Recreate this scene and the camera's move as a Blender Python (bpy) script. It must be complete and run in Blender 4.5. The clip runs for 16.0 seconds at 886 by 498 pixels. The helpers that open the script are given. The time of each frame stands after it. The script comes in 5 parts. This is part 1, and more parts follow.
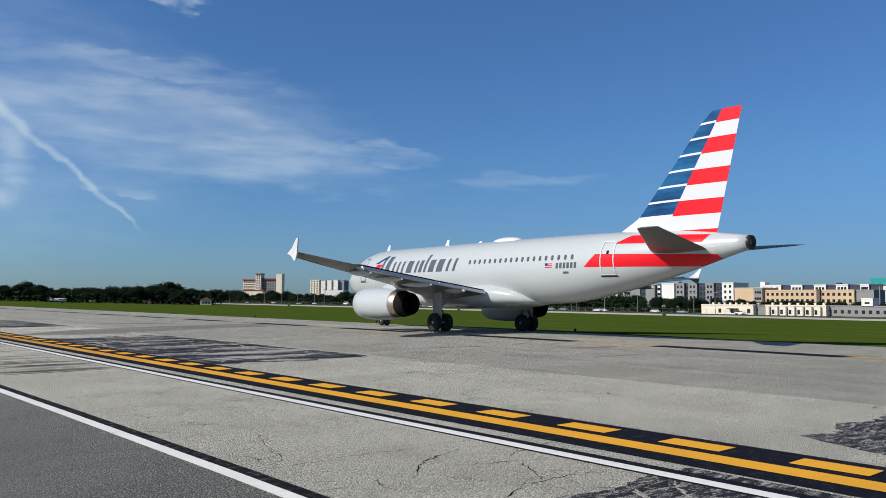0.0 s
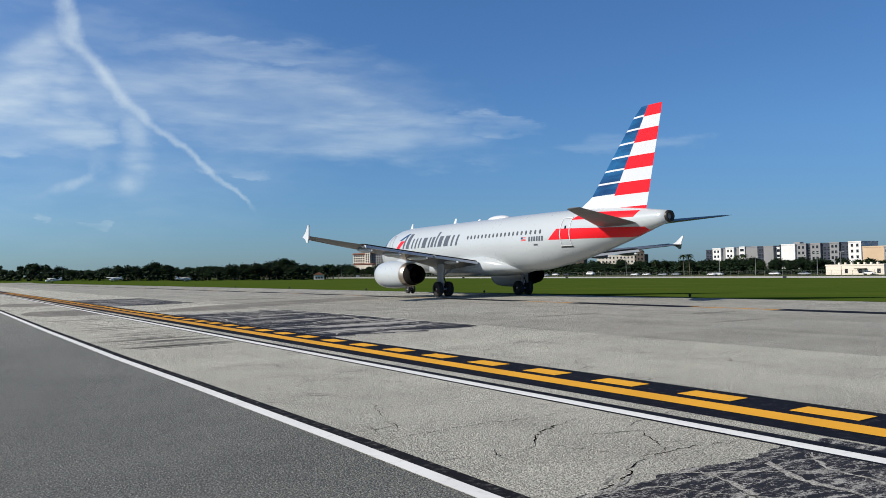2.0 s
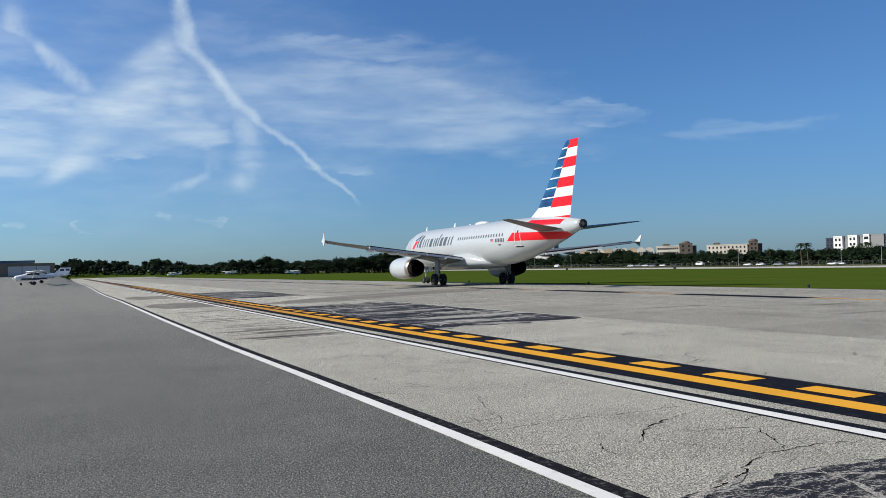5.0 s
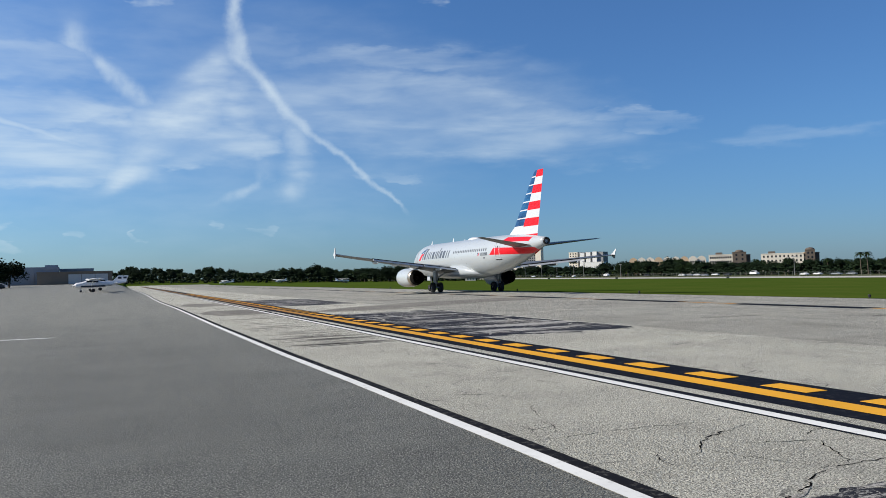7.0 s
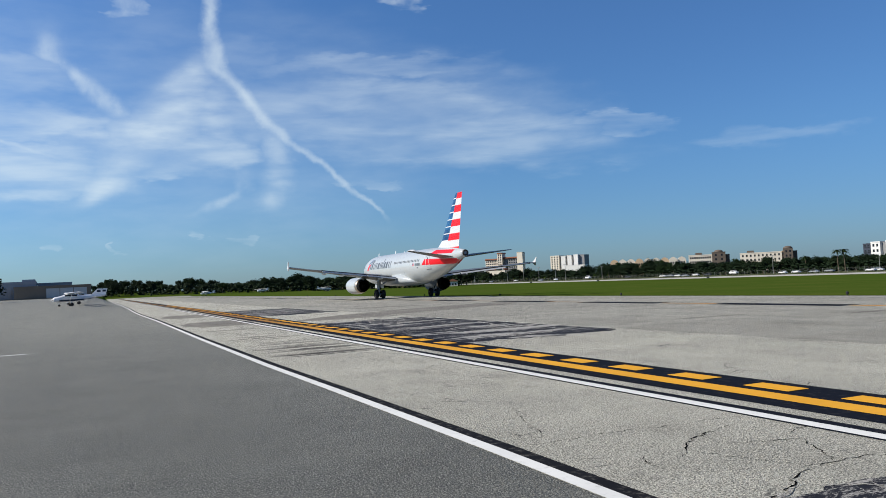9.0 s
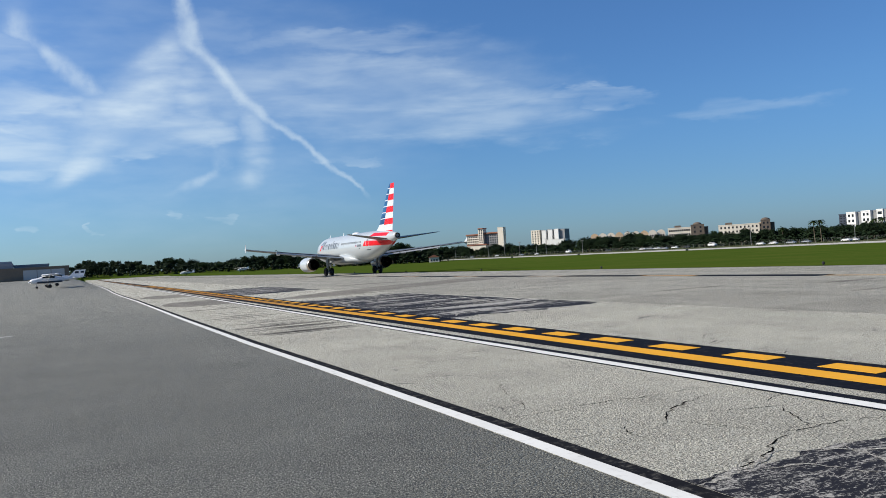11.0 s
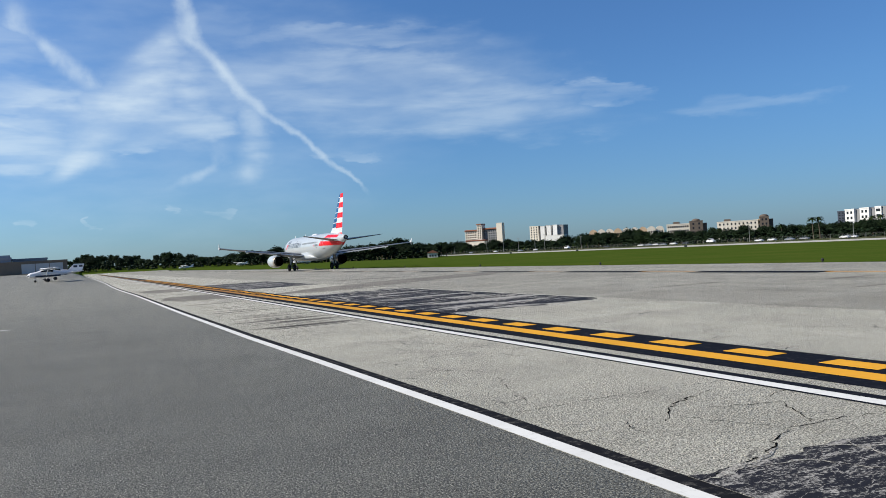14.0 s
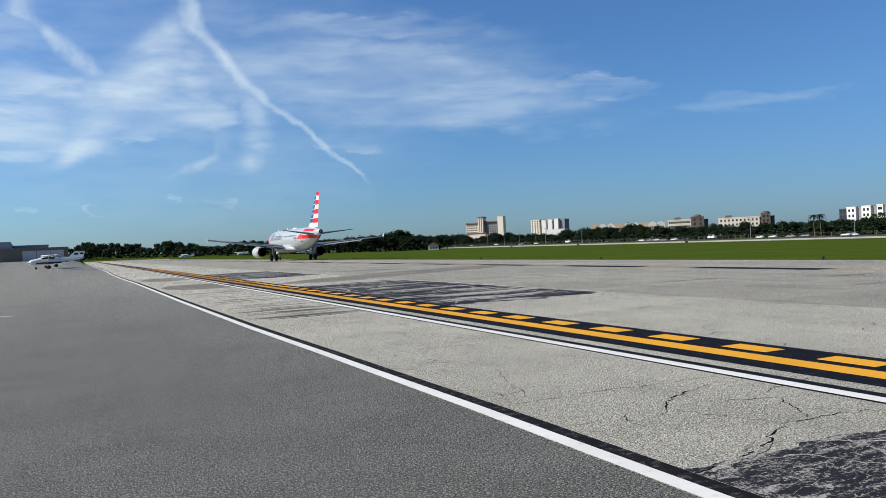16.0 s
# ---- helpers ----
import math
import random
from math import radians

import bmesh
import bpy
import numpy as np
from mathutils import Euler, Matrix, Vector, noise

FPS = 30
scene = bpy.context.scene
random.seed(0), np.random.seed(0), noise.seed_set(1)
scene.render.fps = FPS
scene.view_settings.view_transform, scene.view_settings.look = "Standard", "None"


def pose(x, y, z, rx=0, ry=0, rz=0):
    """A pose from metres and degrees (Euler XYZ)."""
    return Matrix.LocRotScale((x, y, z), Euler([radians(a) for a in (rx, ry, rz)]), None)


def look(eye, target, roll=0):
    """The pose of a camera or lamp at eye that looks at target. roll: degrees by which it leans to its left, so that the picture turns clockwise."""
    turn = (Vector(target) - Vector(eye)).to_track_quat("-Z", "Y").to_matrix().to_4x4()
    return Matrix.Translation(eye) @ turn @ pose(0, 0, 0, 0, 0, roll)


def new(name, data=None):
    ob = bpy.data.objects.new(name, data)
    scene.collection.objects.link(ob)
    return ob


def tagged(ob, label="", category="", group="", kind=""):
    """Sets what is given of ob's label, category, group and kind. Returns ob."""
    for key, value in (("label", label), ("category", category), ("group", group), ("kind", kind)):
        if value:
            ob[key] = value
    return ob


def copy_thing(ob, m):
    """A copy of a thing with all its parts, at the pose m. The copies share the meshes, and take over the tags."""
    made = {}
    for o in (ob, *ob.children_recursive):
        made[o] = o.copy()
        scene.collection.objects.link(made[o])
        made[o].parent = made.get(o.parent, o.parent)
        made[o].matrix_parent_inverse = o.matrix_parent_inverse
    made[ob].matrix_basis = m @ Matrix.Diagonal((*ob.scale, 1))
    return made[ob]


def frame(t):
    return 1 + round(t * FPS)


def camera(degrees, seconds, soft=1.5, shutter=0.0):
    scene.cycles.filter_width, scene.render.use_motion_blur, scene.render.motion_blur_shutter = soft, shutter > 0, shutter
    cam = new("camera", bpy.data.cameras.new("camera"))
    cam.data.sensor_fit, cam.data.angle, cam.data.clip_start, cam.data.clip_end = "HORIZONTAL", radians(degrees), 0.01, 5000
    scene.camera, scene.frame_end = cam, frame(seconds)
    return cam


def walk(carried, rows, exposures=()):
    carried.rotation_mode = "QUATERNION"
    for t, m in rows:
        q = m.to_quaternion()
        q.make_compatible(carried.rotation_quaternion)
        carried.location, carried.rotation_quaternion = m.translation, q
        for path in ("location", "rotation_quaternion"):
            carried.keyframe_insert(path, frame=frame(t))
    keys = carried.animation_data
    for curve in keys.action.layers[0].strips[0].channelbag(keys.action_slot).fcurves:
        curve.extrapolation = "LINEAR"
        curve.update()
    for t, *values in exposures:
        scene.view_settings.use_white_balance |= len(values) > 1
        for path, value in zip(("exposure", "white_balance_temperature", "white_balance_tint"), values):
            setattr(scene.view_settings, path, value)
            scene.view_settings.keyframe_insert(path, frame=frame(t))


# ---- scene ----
cam = camera(59.08, 16.0, soft=0.55)
PATH = [
    (0.0, -0.035, -0.216, 1.950, 3.70, -0.42, -41.22),
    (0.5, -0.020, -0.145, 1.968, 3.60, -0.12, -39.48),
    (1.0, -0.006, -0.072, 1.957, 3.19, 0.26, -37.63),
    (1.5, 0.035, -0.036, 1.938, 2.43, 0.75, -35.45),
    (2.0, 0.055, -0.028, 1.933, 1.55, 1.21, -33.41),
    (2.5, 0.052, -0.016, 1.935, 0.74, 1.45, -31.39),
    (3.0, 0.092, 0.019, 1.924, 0.41, 1.57, -29.90),
    (3.5, 0.086, -0.002, 1.929, 0.43, 1.68, -28.66),
    (4.0, 0.091, 0.010, 1.923, 0.65, 1.74, -27.62),
    (6.5, 0.050, 0.017, 1.921, 1.78, 1.52, -23.35),
    (7.0, 0.019, 0.022, 1.914, 1.88, 1.54, -22.40),
    (7.5, 0.018, 0.044, 1.914, 2.00, 1.59, -21.87),
    (8.0, 0.007, 0.028, 1.921, 2.21, 1.84, -21.89),
    (8.5, 0.004, 0.021, 1.935, 2.35, 2.31, -22.54),
    (9.0, 0.006, 0.024, 1.936, 2.26, 2.77, -23.70),
    (11.5, -0.019, -0.001, 1.931, 0.22, 3.56, -25.08),
    (12.0, -0.025, 0.009, 1.929, 0.20, 3.62, -24.80),
    (12.5, -0.035, -0.000, 1.930, 0.25, 3.51, -24.75),
    (13.0, -0.043, 0.011, 1.932, 0.29, 3.56, -24.84),
    (13.5, -0.047, 0.029, 1.934, 0.23, 3.49, -25.04),
    (14.0, -0.046, 0.044, 1.924, 0.09, 3.38, -25.18),
    (14.5, -0.056, 0.065, 1.920, -0.06, 3.31, -25.17),
    (15.0, -0.059, 0.061, 1.920, -0.19, 3.08, -25.06),
    (15.5, -0.065, 0.036, 1.924, -0.30, 2.86, -25.04),
    (16.0, -0.052, 0.023, 1.914, -0.46, 2.61, -25.12),
]
walk(cam, [(t, pose(x, y, z, 90 + pitch, roll, yaw)) for t, x, y, z, pitch, roll, yaw in PATH],
     exposures=[(0.0, 0.16), (1.5, 0.20), (3.5, 0.27), (7.5, 0.27), (12.0, 0.34), (16.0, 0.34)])

# ---- light ----
SUN_AZ, SUN_EL = -76.0, 34.0
sun_way = Vector((math.sin(radians(SUN_AZ)) * math.cos(radians(SUN_EL)), math.cos(radians(SUN_AZ)) * math.cos(radians(SUN_EL)), math.sin(radians(SUN_EL))))
sun = new("sun", bpy.data.lights.new("sun", "SUN"))
sun.data.energy, sun.data.angle, sun.data.color = 5.0, radians(0.55), (1.0, 0.93, 0.82)
sun.matrix_world = look(sun_way * 100, (0, 0, 0))


class Nodes:
    """Short forms for wiring a node tree."""

    def __init__(self, tree):
        self.tree = tree
        tree.nodes.clear()

    def add(self, kind, **props):
        node = self.tree.nodes.new(kind)
        for key, value in props.items():
            if key == "op":
                node.operation = value
            elif key == "kind":
                node.noise_dimensions = value
            elif key == "feature":
                node.feature = value
            elif key == "clamp":
                node.clamp = value
        return node

    def put(self, socket, value):
        if isinstance(value, bpy.types.NodeSocket):
            self.tree.links.new(value, socket)
        else:
            socket.default_value = value

    def math(self, op, a, b=0.0, c=0.0):
        node = self.add("ShaderNodeMath", op=op)
        for socket, value in zip(node.inputs, (a, b, c)):
            self.put(socket, value)
        return node.outputs[0]

    def ramp(self, value, stops):
        node = self.add("ShaderNodeValToRGB")
        items = node.color_ramp.elements
        while len(items) < len(stops):
            items.new(0.5)
        for item, (at, colour) in zip(items, stops):
            item.position = at
            item.color = colour if isinstance(colour, tuple) else (colour, colour, colour, 1)
        self.put(node.inputs[0], value)
        return node.outputs[0]

    def step(self, value, low, high):
        node = self.add("ShaderNodeMapRange")
        node.interpolation_type = "SMOOTHSTEP"
        for socket, v in zip(node.inputs, (value, low, high, 0.0, 1.0)):
            self.put(socket, v)
        return node.outputs[0]

    def mix(self, factor, a, b, how="MIX"):
        node = self.add("ShaderNodeMix")
        node.data_type, node.blend_type = "RGBA", how
        for socket, v in ((node.inputs[0], factor), (node.inputs[6], a), (node.inputs[7], b)):
            self.put(socket, v if isinstance(v, (bpy.types.NodeSocket, float, int)) else (*v, 1)[:4])
        return node.outputs[2]

    def noise(self, where, scale, detail=4.0, rough=0.55, distort=0.0):
        node = self.add("ShaderNodeTexNoise")
        self.put(node.inputs["Vector"], where)
        for name, v in (("Scale", scale), ("Detail", detail), ("Roughness", rough), ("Distortion", distort)):
            node.inputs[name].default_value = v
        return node.outputs[0]

    def scaled(self, where, by, turn=0.0, shift=(0, 0, 0)):
        node = self.add("ShaderNodeMapping")
        self.put(node.inputs[0], where)
        node.inputs[1].default_value, node.inputs[2].default_value, node.inputs[3].default_value = shift, (0, 0, radians(turn)), by
        return node.outputs[0]


def make_sky():
    world = bpy.data.worlds.new("sky")
    scene.world, world.use_nodes = world, True
    n = Nodes(world.node_tree)
    way = n.add("ShaderNodeTexCoord").outputs["Generated"]
    air = n.add("ShaderNodeTexSky")
    air.sky_type, air.sun_disc = "NISHITA", False
    air.sun_elevation, air.sun_rotation = radians(SUN_EL), radians(SUN_AZ % 360)
    air.air_density, air.dust_density, air.ozone_density = 1.0, 0.35, 2.2
    split = n.add("ShaderNodeSeparateXYZ")
    n.put(split.inputs[0], way)
    az = n.math("DEGREES", n.math("ARCTAN2", split.outputs[0], split.outputs[1]))
    el = n.math("DEGREES", n.math("ARCSINE", split.outputs[2]))
    flat = n.add("ShaderNodeCombineXYZ")
    n.put(flat.inputs[0], az), n.put(flat.inputs[1], el)
    uv = flat.outputs[0]
    # small wander of the trails
    wob = n.math("MULTIPLY", n.math("SUBTRACT", n.noise(uv, 0.5, 5, 0.6), 0.5), 1.5)
    u = n.math("ADD", az, wob)
    ragged_az = n.math("ADD", az, n.math("MULTIPLY", n.math("SUBTRACT", n.noise(n.scaled(uv, (0.5, 1.2, 1), 0, (7, 3, 0)), 0.45, 4, 0.55), 0.5), 9.0))
    ragged_el = n.math("ADD", el, n.math("MULTIPLY", n.math("SUBTRACT", n.noise(n.scaled(uv, (0.3, 1.0, 1), 0, (1, 9, 0)), 0.6, 4, 0.55), 0.5), 3.4))

    def trail(stops, low, high, width, soft):
        """Cloud trail whose azimuth follows its elevation; stops of (elevation, azimuth, half width)."""
        line = n.ramp(n.math("DIVIDE", el, 25.0), [(e / 25.0, ((a + 20) / 60.0, w / 5.0, 0, 1)) for e, a, w in stops])
        parts = n.add("ShaderNodeSeparateColor")
        n.put(parts.inputs[0], line)
        at = n.math("SUBTRACT", n.math("MULTIPLY", parts.outputs[0], 60.0), 20.0)
        off = n.math("DIVIDE", n.math("ABSOLUTE", n.math("SUBTRACT", u, at)), n.math("MULTIPLY", parts.outputs[1], 5.0 * width))
        body = n.math("SUBTRACT", 1.0, n.step(off, soft, 1.0))
        ends = n.math("MULTIPLY", n.step(el, low, low + 1.2), n.math("SUBTRACT", 1.0, n.step(el, high, high + 3)))
        return n.math("MULTIPLY", body, ends)

    def blob(a, e, wide, tall, lean=0.0):
        """Soft oval region of sky round one direction."""
        du, dv = n.math("SUBTRACT", ragged_az, a), n.math("SUBTRACT", ragged_el, e)
        dv = n.math("SUBTRACT", dv, n.math("MULTIPLY", du, lean))
        d = n.math("ADD", n.math("POWER", n.math("ABSOLUTE", n.math("DIVIDE", du, wide)), 2.0), n.math("POWER", n.math("ABSOLUTE", n.math("DIVIDE", dv, tall)), 2.0))
        return n.math("SUBTRACT", 1.0, n.step(d, 0.15, 1.0))

    def either(*masks):
        out = masks[0]
        for m in masks[1:]:
            out = n.math("MAXIMUM", out, m)
        return out

    torn = n.step(n.noise(n.scaled(uv, (1.0, 0.9, 1)), 0.55, 4, 0.5), 0.2, 0.75)
    streak = n.step(n.noise(n.scaled(uv, (0.16, 1.0, 1), 4), 0.62, 5, 0.52, 0.4), 0.34, 0.72)
    fine = n.step(n.noise(n.scaled(uv, (0.3, 1.0, 1), -6), 0.8, 4, 0.5), 0.25, 0.75)
    main = trail([(4.4, 20.0, 0.25), (5.85, 18.6, 0.36), (7.3, 16.95, 0.45), (8.8, 15.3, 0.52), (10.4, 12.95, 0.62), (12.0, 11.3, 0.72), (13.9, 9.75, 0.85), (15.4, 8.25, 0.95), (17.6, 7.65, 0.85), (19.5, 7.9, 0.8), (23.0, 7.4, 1.0)], 4.2, 24, 1.05, 0.0)
    limb = trail([(5.8, -1.0, 0.7), (8.3, 1.4, 2.1), (10.6, 3.4, 3.2), (12.9, 4.9, 3.0), (14.5, 6.2, 2.0), (16.5, 7.4, 0.8)], 5.6, 14.2, 1.35, 0.0)
    fall = trail([(5.2, 11.3, 0.8), (7.0, 11.7, 1.5), (8.4, 12.2, 1.2), (10.8, 12.0, 1.0), (12.6, 10.9, 0.8)], 5.2, 11.6, 1.2, 0.0)
    fall2 = trail([(8.2, 9.5, 0.35), (9.4, 9.0, 0.9), (10.8, 8.2, 1.7), (13.0, 7.4, 2.2)], 8.0, 13.0, 1.2, 0.0)
    tick = trail([(5.3, 6.3, 0.9), (6.4, 8.5, 0.9), (7.0, 9.7, 0.7)], 5.0, 6.6, 1.2, 0.0)
    stub = trail([(11.5, 2.7, 1.4), (13.0, 0.95, 1.2), (14.5, -0.8, 0.9), (15.7, -2.7, 1.1)], 11.3, 15.3, 1.2, 0.0)
    line = trail([(8.7, -1.2, 0.5), (9.1, -2.3, 0.9), (10.06, -5.0, 1.1), (10.7, -7.6, 1.3), (12.0, -12.0, 1.5)], 8.5, 12, 1.2, 0.0)
    fringe = either(blob(3.4, 8.6, 4.6, 0.9, -0.04), n.math("MULTIPLY", blob(6.5, 9.6, 7, 1.5), 0.8))
    cirrus = either(blob(23, 11.0, 18, 3.0, -0.12), blob(36.6, 10.7, 4.6, 0.9, -0.22), n.math("MULTIPLY", blob(46.5, 8.6, 6.5, 0.9), 0.5), n.math("MULTIPLY", blob(20, 15.6, 10, 0.8), 0.8), n.math("MULTIPLY", blob(20, 13.6, 9, 1.2), 0.85), n.math("MULTIPLY", blob(31, 8.7, 8, 0.8, -0.1), 0.6), n.math("MULTIPLY", blob(18.8, 7.2, 2.6, 0.35), 0.8))
    west = either(blob(-5, 11.3, 8, 1.7, 0.02), blob(-5, 8.4, 9, 2.0, -0.03), blob(-22, 10, 18, 6), n.math("MULTIPLY", blob(-6, 14.5, 7, 1.4), 0.5))
    low = n.math("MULTIPLY", either(blob(6.4, 3.5, 1.1, 0.4), blob(8.6, 3.55, 0.9, 0.25), blob(1.2, 3.1, 0.4, 0.5), blob(-7, 3.1, 1.2, 0.6), blob(-3.9, 3.4, 1.0, 0.4)), 0.9)
    puff = either(blob(1.9, 19.4, 1.5, 1.0), blob(22.1, 20.0, 1.8, 0.8))
    veil = n.math("MULTIPLY", either(blob(8.0, 11.0, 6, 4.2), n.math("MULTIPLY", blob(9.5, 16.5, 4, 2.5), 0.6), blob(-2, 9.5, 13, 4.5), n.math("MULTIPLY", blob(20, 12.5, 18, 5, -0.08), 0.7), n.math("MULTIPLY", blob(4, 11, 26, 11), 0.5), blob(-25, 12, 30, 14)), 0.3)
    shade = n.math("MULTIPLY_ADD", streak, 0.75, 0.15)
    wisps = either(
        n.math("MULTIPLY", n.math("MULTIPLY", limb, n.math("MULTIPLY", n.math("MULTIPLY_ADD", fine, 0.5, 0.5), n.math("MULTIPLY_ADD", streak, 0.5, 0.5))), 0.76),
        n.math("MULTIPLY", n.math("MULTIPLY", either(fall, fall2), n.math("MULTIPLY_ADD", fine, 0.7, 0.3)), 0.36),
        n.math("MULTIPLY", n.math("MULTIPLY", tick, torn), 0.42),
        n.math("MULTIPLY", n.math("MULTIPLY", stub, torn), 0.5),
        n.math("MULTIPLY", n.math("MULTIPLY", line, n.math("MULTIPLY_ADD", torn, 0.5, 0.5)), 0.48),
        n.math("MULTIPLY", n.math("MULTIPLY", cirrus, shade), 0.36),
        n.math("MULTIPLY", n.math("MULTIPLY", either(west, fringe), shade), 0.58),
        n.math("MULTIPLY", n.math("MULTIPLY", low, fine), 0.3),
        n.math("MULTIPLY", n.math("MULTIPLY", puff, torn), 0.4))
    thin = n.math("MULTIPLY", veil, n.math("MULTIPLY_ADD", fine, 0.6, 0.4))
    cloud = n.math("ADD", wisps, n.math("MULTIPLY", thin, n.math("SUBTRACT", 1.0, wisps)))
    trail_mask = n.math("MULTIPLY", n.math("MULTIPLY", main, n.math("MULTIPLY_ADD", torn, 0.6, 0.4)), n.math("MULTIPLY_ADD", n.step(el, 5.0, 17.0), 0.18, 0.4))
    mask = n.math("ADD", cloud, n.math("MULTIPLY", trail_mask, n.math("SUBTRACT", 1.0, cloud)))
    tint = n.ramp(n.math("DIVIDE", el, 60.0), [(0.0, (0.41, 0.64, 1.0, 1)), (0.06, (0.43, 0.68, 1.02, 1)), (0.14, (0.44, 0.71, 1.04, 1)), (0.35, (0.50, 0.80, 1.16, 1)), (1.0, (0.7, 0.8, 0.95, 1))])
    clear = n.mix(1.0, air.outputs[0], tint, "MULTIPLY")
    side = n.ramp(n.math("DIVIDE", n.math("ADD", az, 180.0), 360.0), [(0.0, 0.9), (0.25, 1.1), (0.48, 1.14), (0.57, 1.0), (0.67, 0.92), (1.0, 0.9)])
    clear = n.mix(1.0, clear, side, "MULTIPLY")
    away = n.math("MULTIPLY_ADD", n.math("COSINE", n.math("RADIANS", n.math("ADD", az, 20.0))), -0.5, 0.5)
    haze = n.math("MULTIPLY", away, n.math("SUBTRACT", 1.0, n.step(el, 0.0, 11.0)))
    clear = n.mix(haze, clear, n.mix(1.0, clear, (0.42, 0.5, 0.72), "MULTIPLY"))
    sky = n.mix(mask, clear, (CLOUD * 0.9, CLOUD * 1.04, CLOUD * 1.12))
    back = n.add("ShaderNodeBackground")
    n.put(back.inputs[0], sky)
    back.inputs[1].default_value = 0.085
    out = n.add("ShaderNodeOutputWorld")
    n.put(out.inputs[0], back.outputs[0])


CLOUD = 8.0
make_sky()


# ---- materials ----
def material(name, colour, rough=0.6, metal=0.0, vary=0.12, grain=3.0, bump=0.0, bump_scale=20.0, tint=None, coat=0.0, gloss=0.5, stretch=None):
    """A surface with a base colour that varies at a large and a small scale, and a fine relief."""
    mat = bpy.data.materials.new(name)
    mat.use_nodes = True
    n = Nodes(mat.node_tree)
    where = n.add("ShaderNodeTexCoord").outputs["Object"]
    if stretch:
        where = n.scaled(where, stretch)
    big = n.noise(where, grain * 0.22, 4, 0.6)
    small = n.noise(where, grain * 4.0, 5, 0.65)
    other = tint or tuple(c * (1 - 2.2 * vary) for c in colour)
    col = n.mix(n.step(big, 0.3, 0.75), colour, other)
    col = n.mix(n.math("MULTIPLY", n.step(small, 0.35, 0.8), min(1.0, vary * 3)), col, tuple(c * 0.72 for c in colour))
    bsdf = n.add("ShaderNodeBsdfPrincipled")
    n.put(bsdf.inputs["Base Color"], col)
    n.put(bsdf.inputs["Roughness"], n.math("MULTIPLY_ADD", n.math("SUBTRACT", small, 0.5), 0.18, rough))
    bsdf.inputs["Metallic"].default_value = metal
    bsdf.inputs["Coat Weight"].default_value = coat
    bsdf.inputs["Specular IOR Level"].default_value = gloss
    if bump:
        relief = n.add("ShaderNodeBump")
        relief.inputs["Strength"].default_value, relief.inputs["Distance"].default_value = bump, 0.02
        n.put(relief.inputs["Height"], n.noise(where, bump_scale, 5, 0.65))
        n.put(bsdf.inputs["Normal"], relief.outputs[0])
    out = n.add("ShaderNodeOutputMaterial")
    n.put(out.inputs[0], bsdf.outputs[0])
    return mat


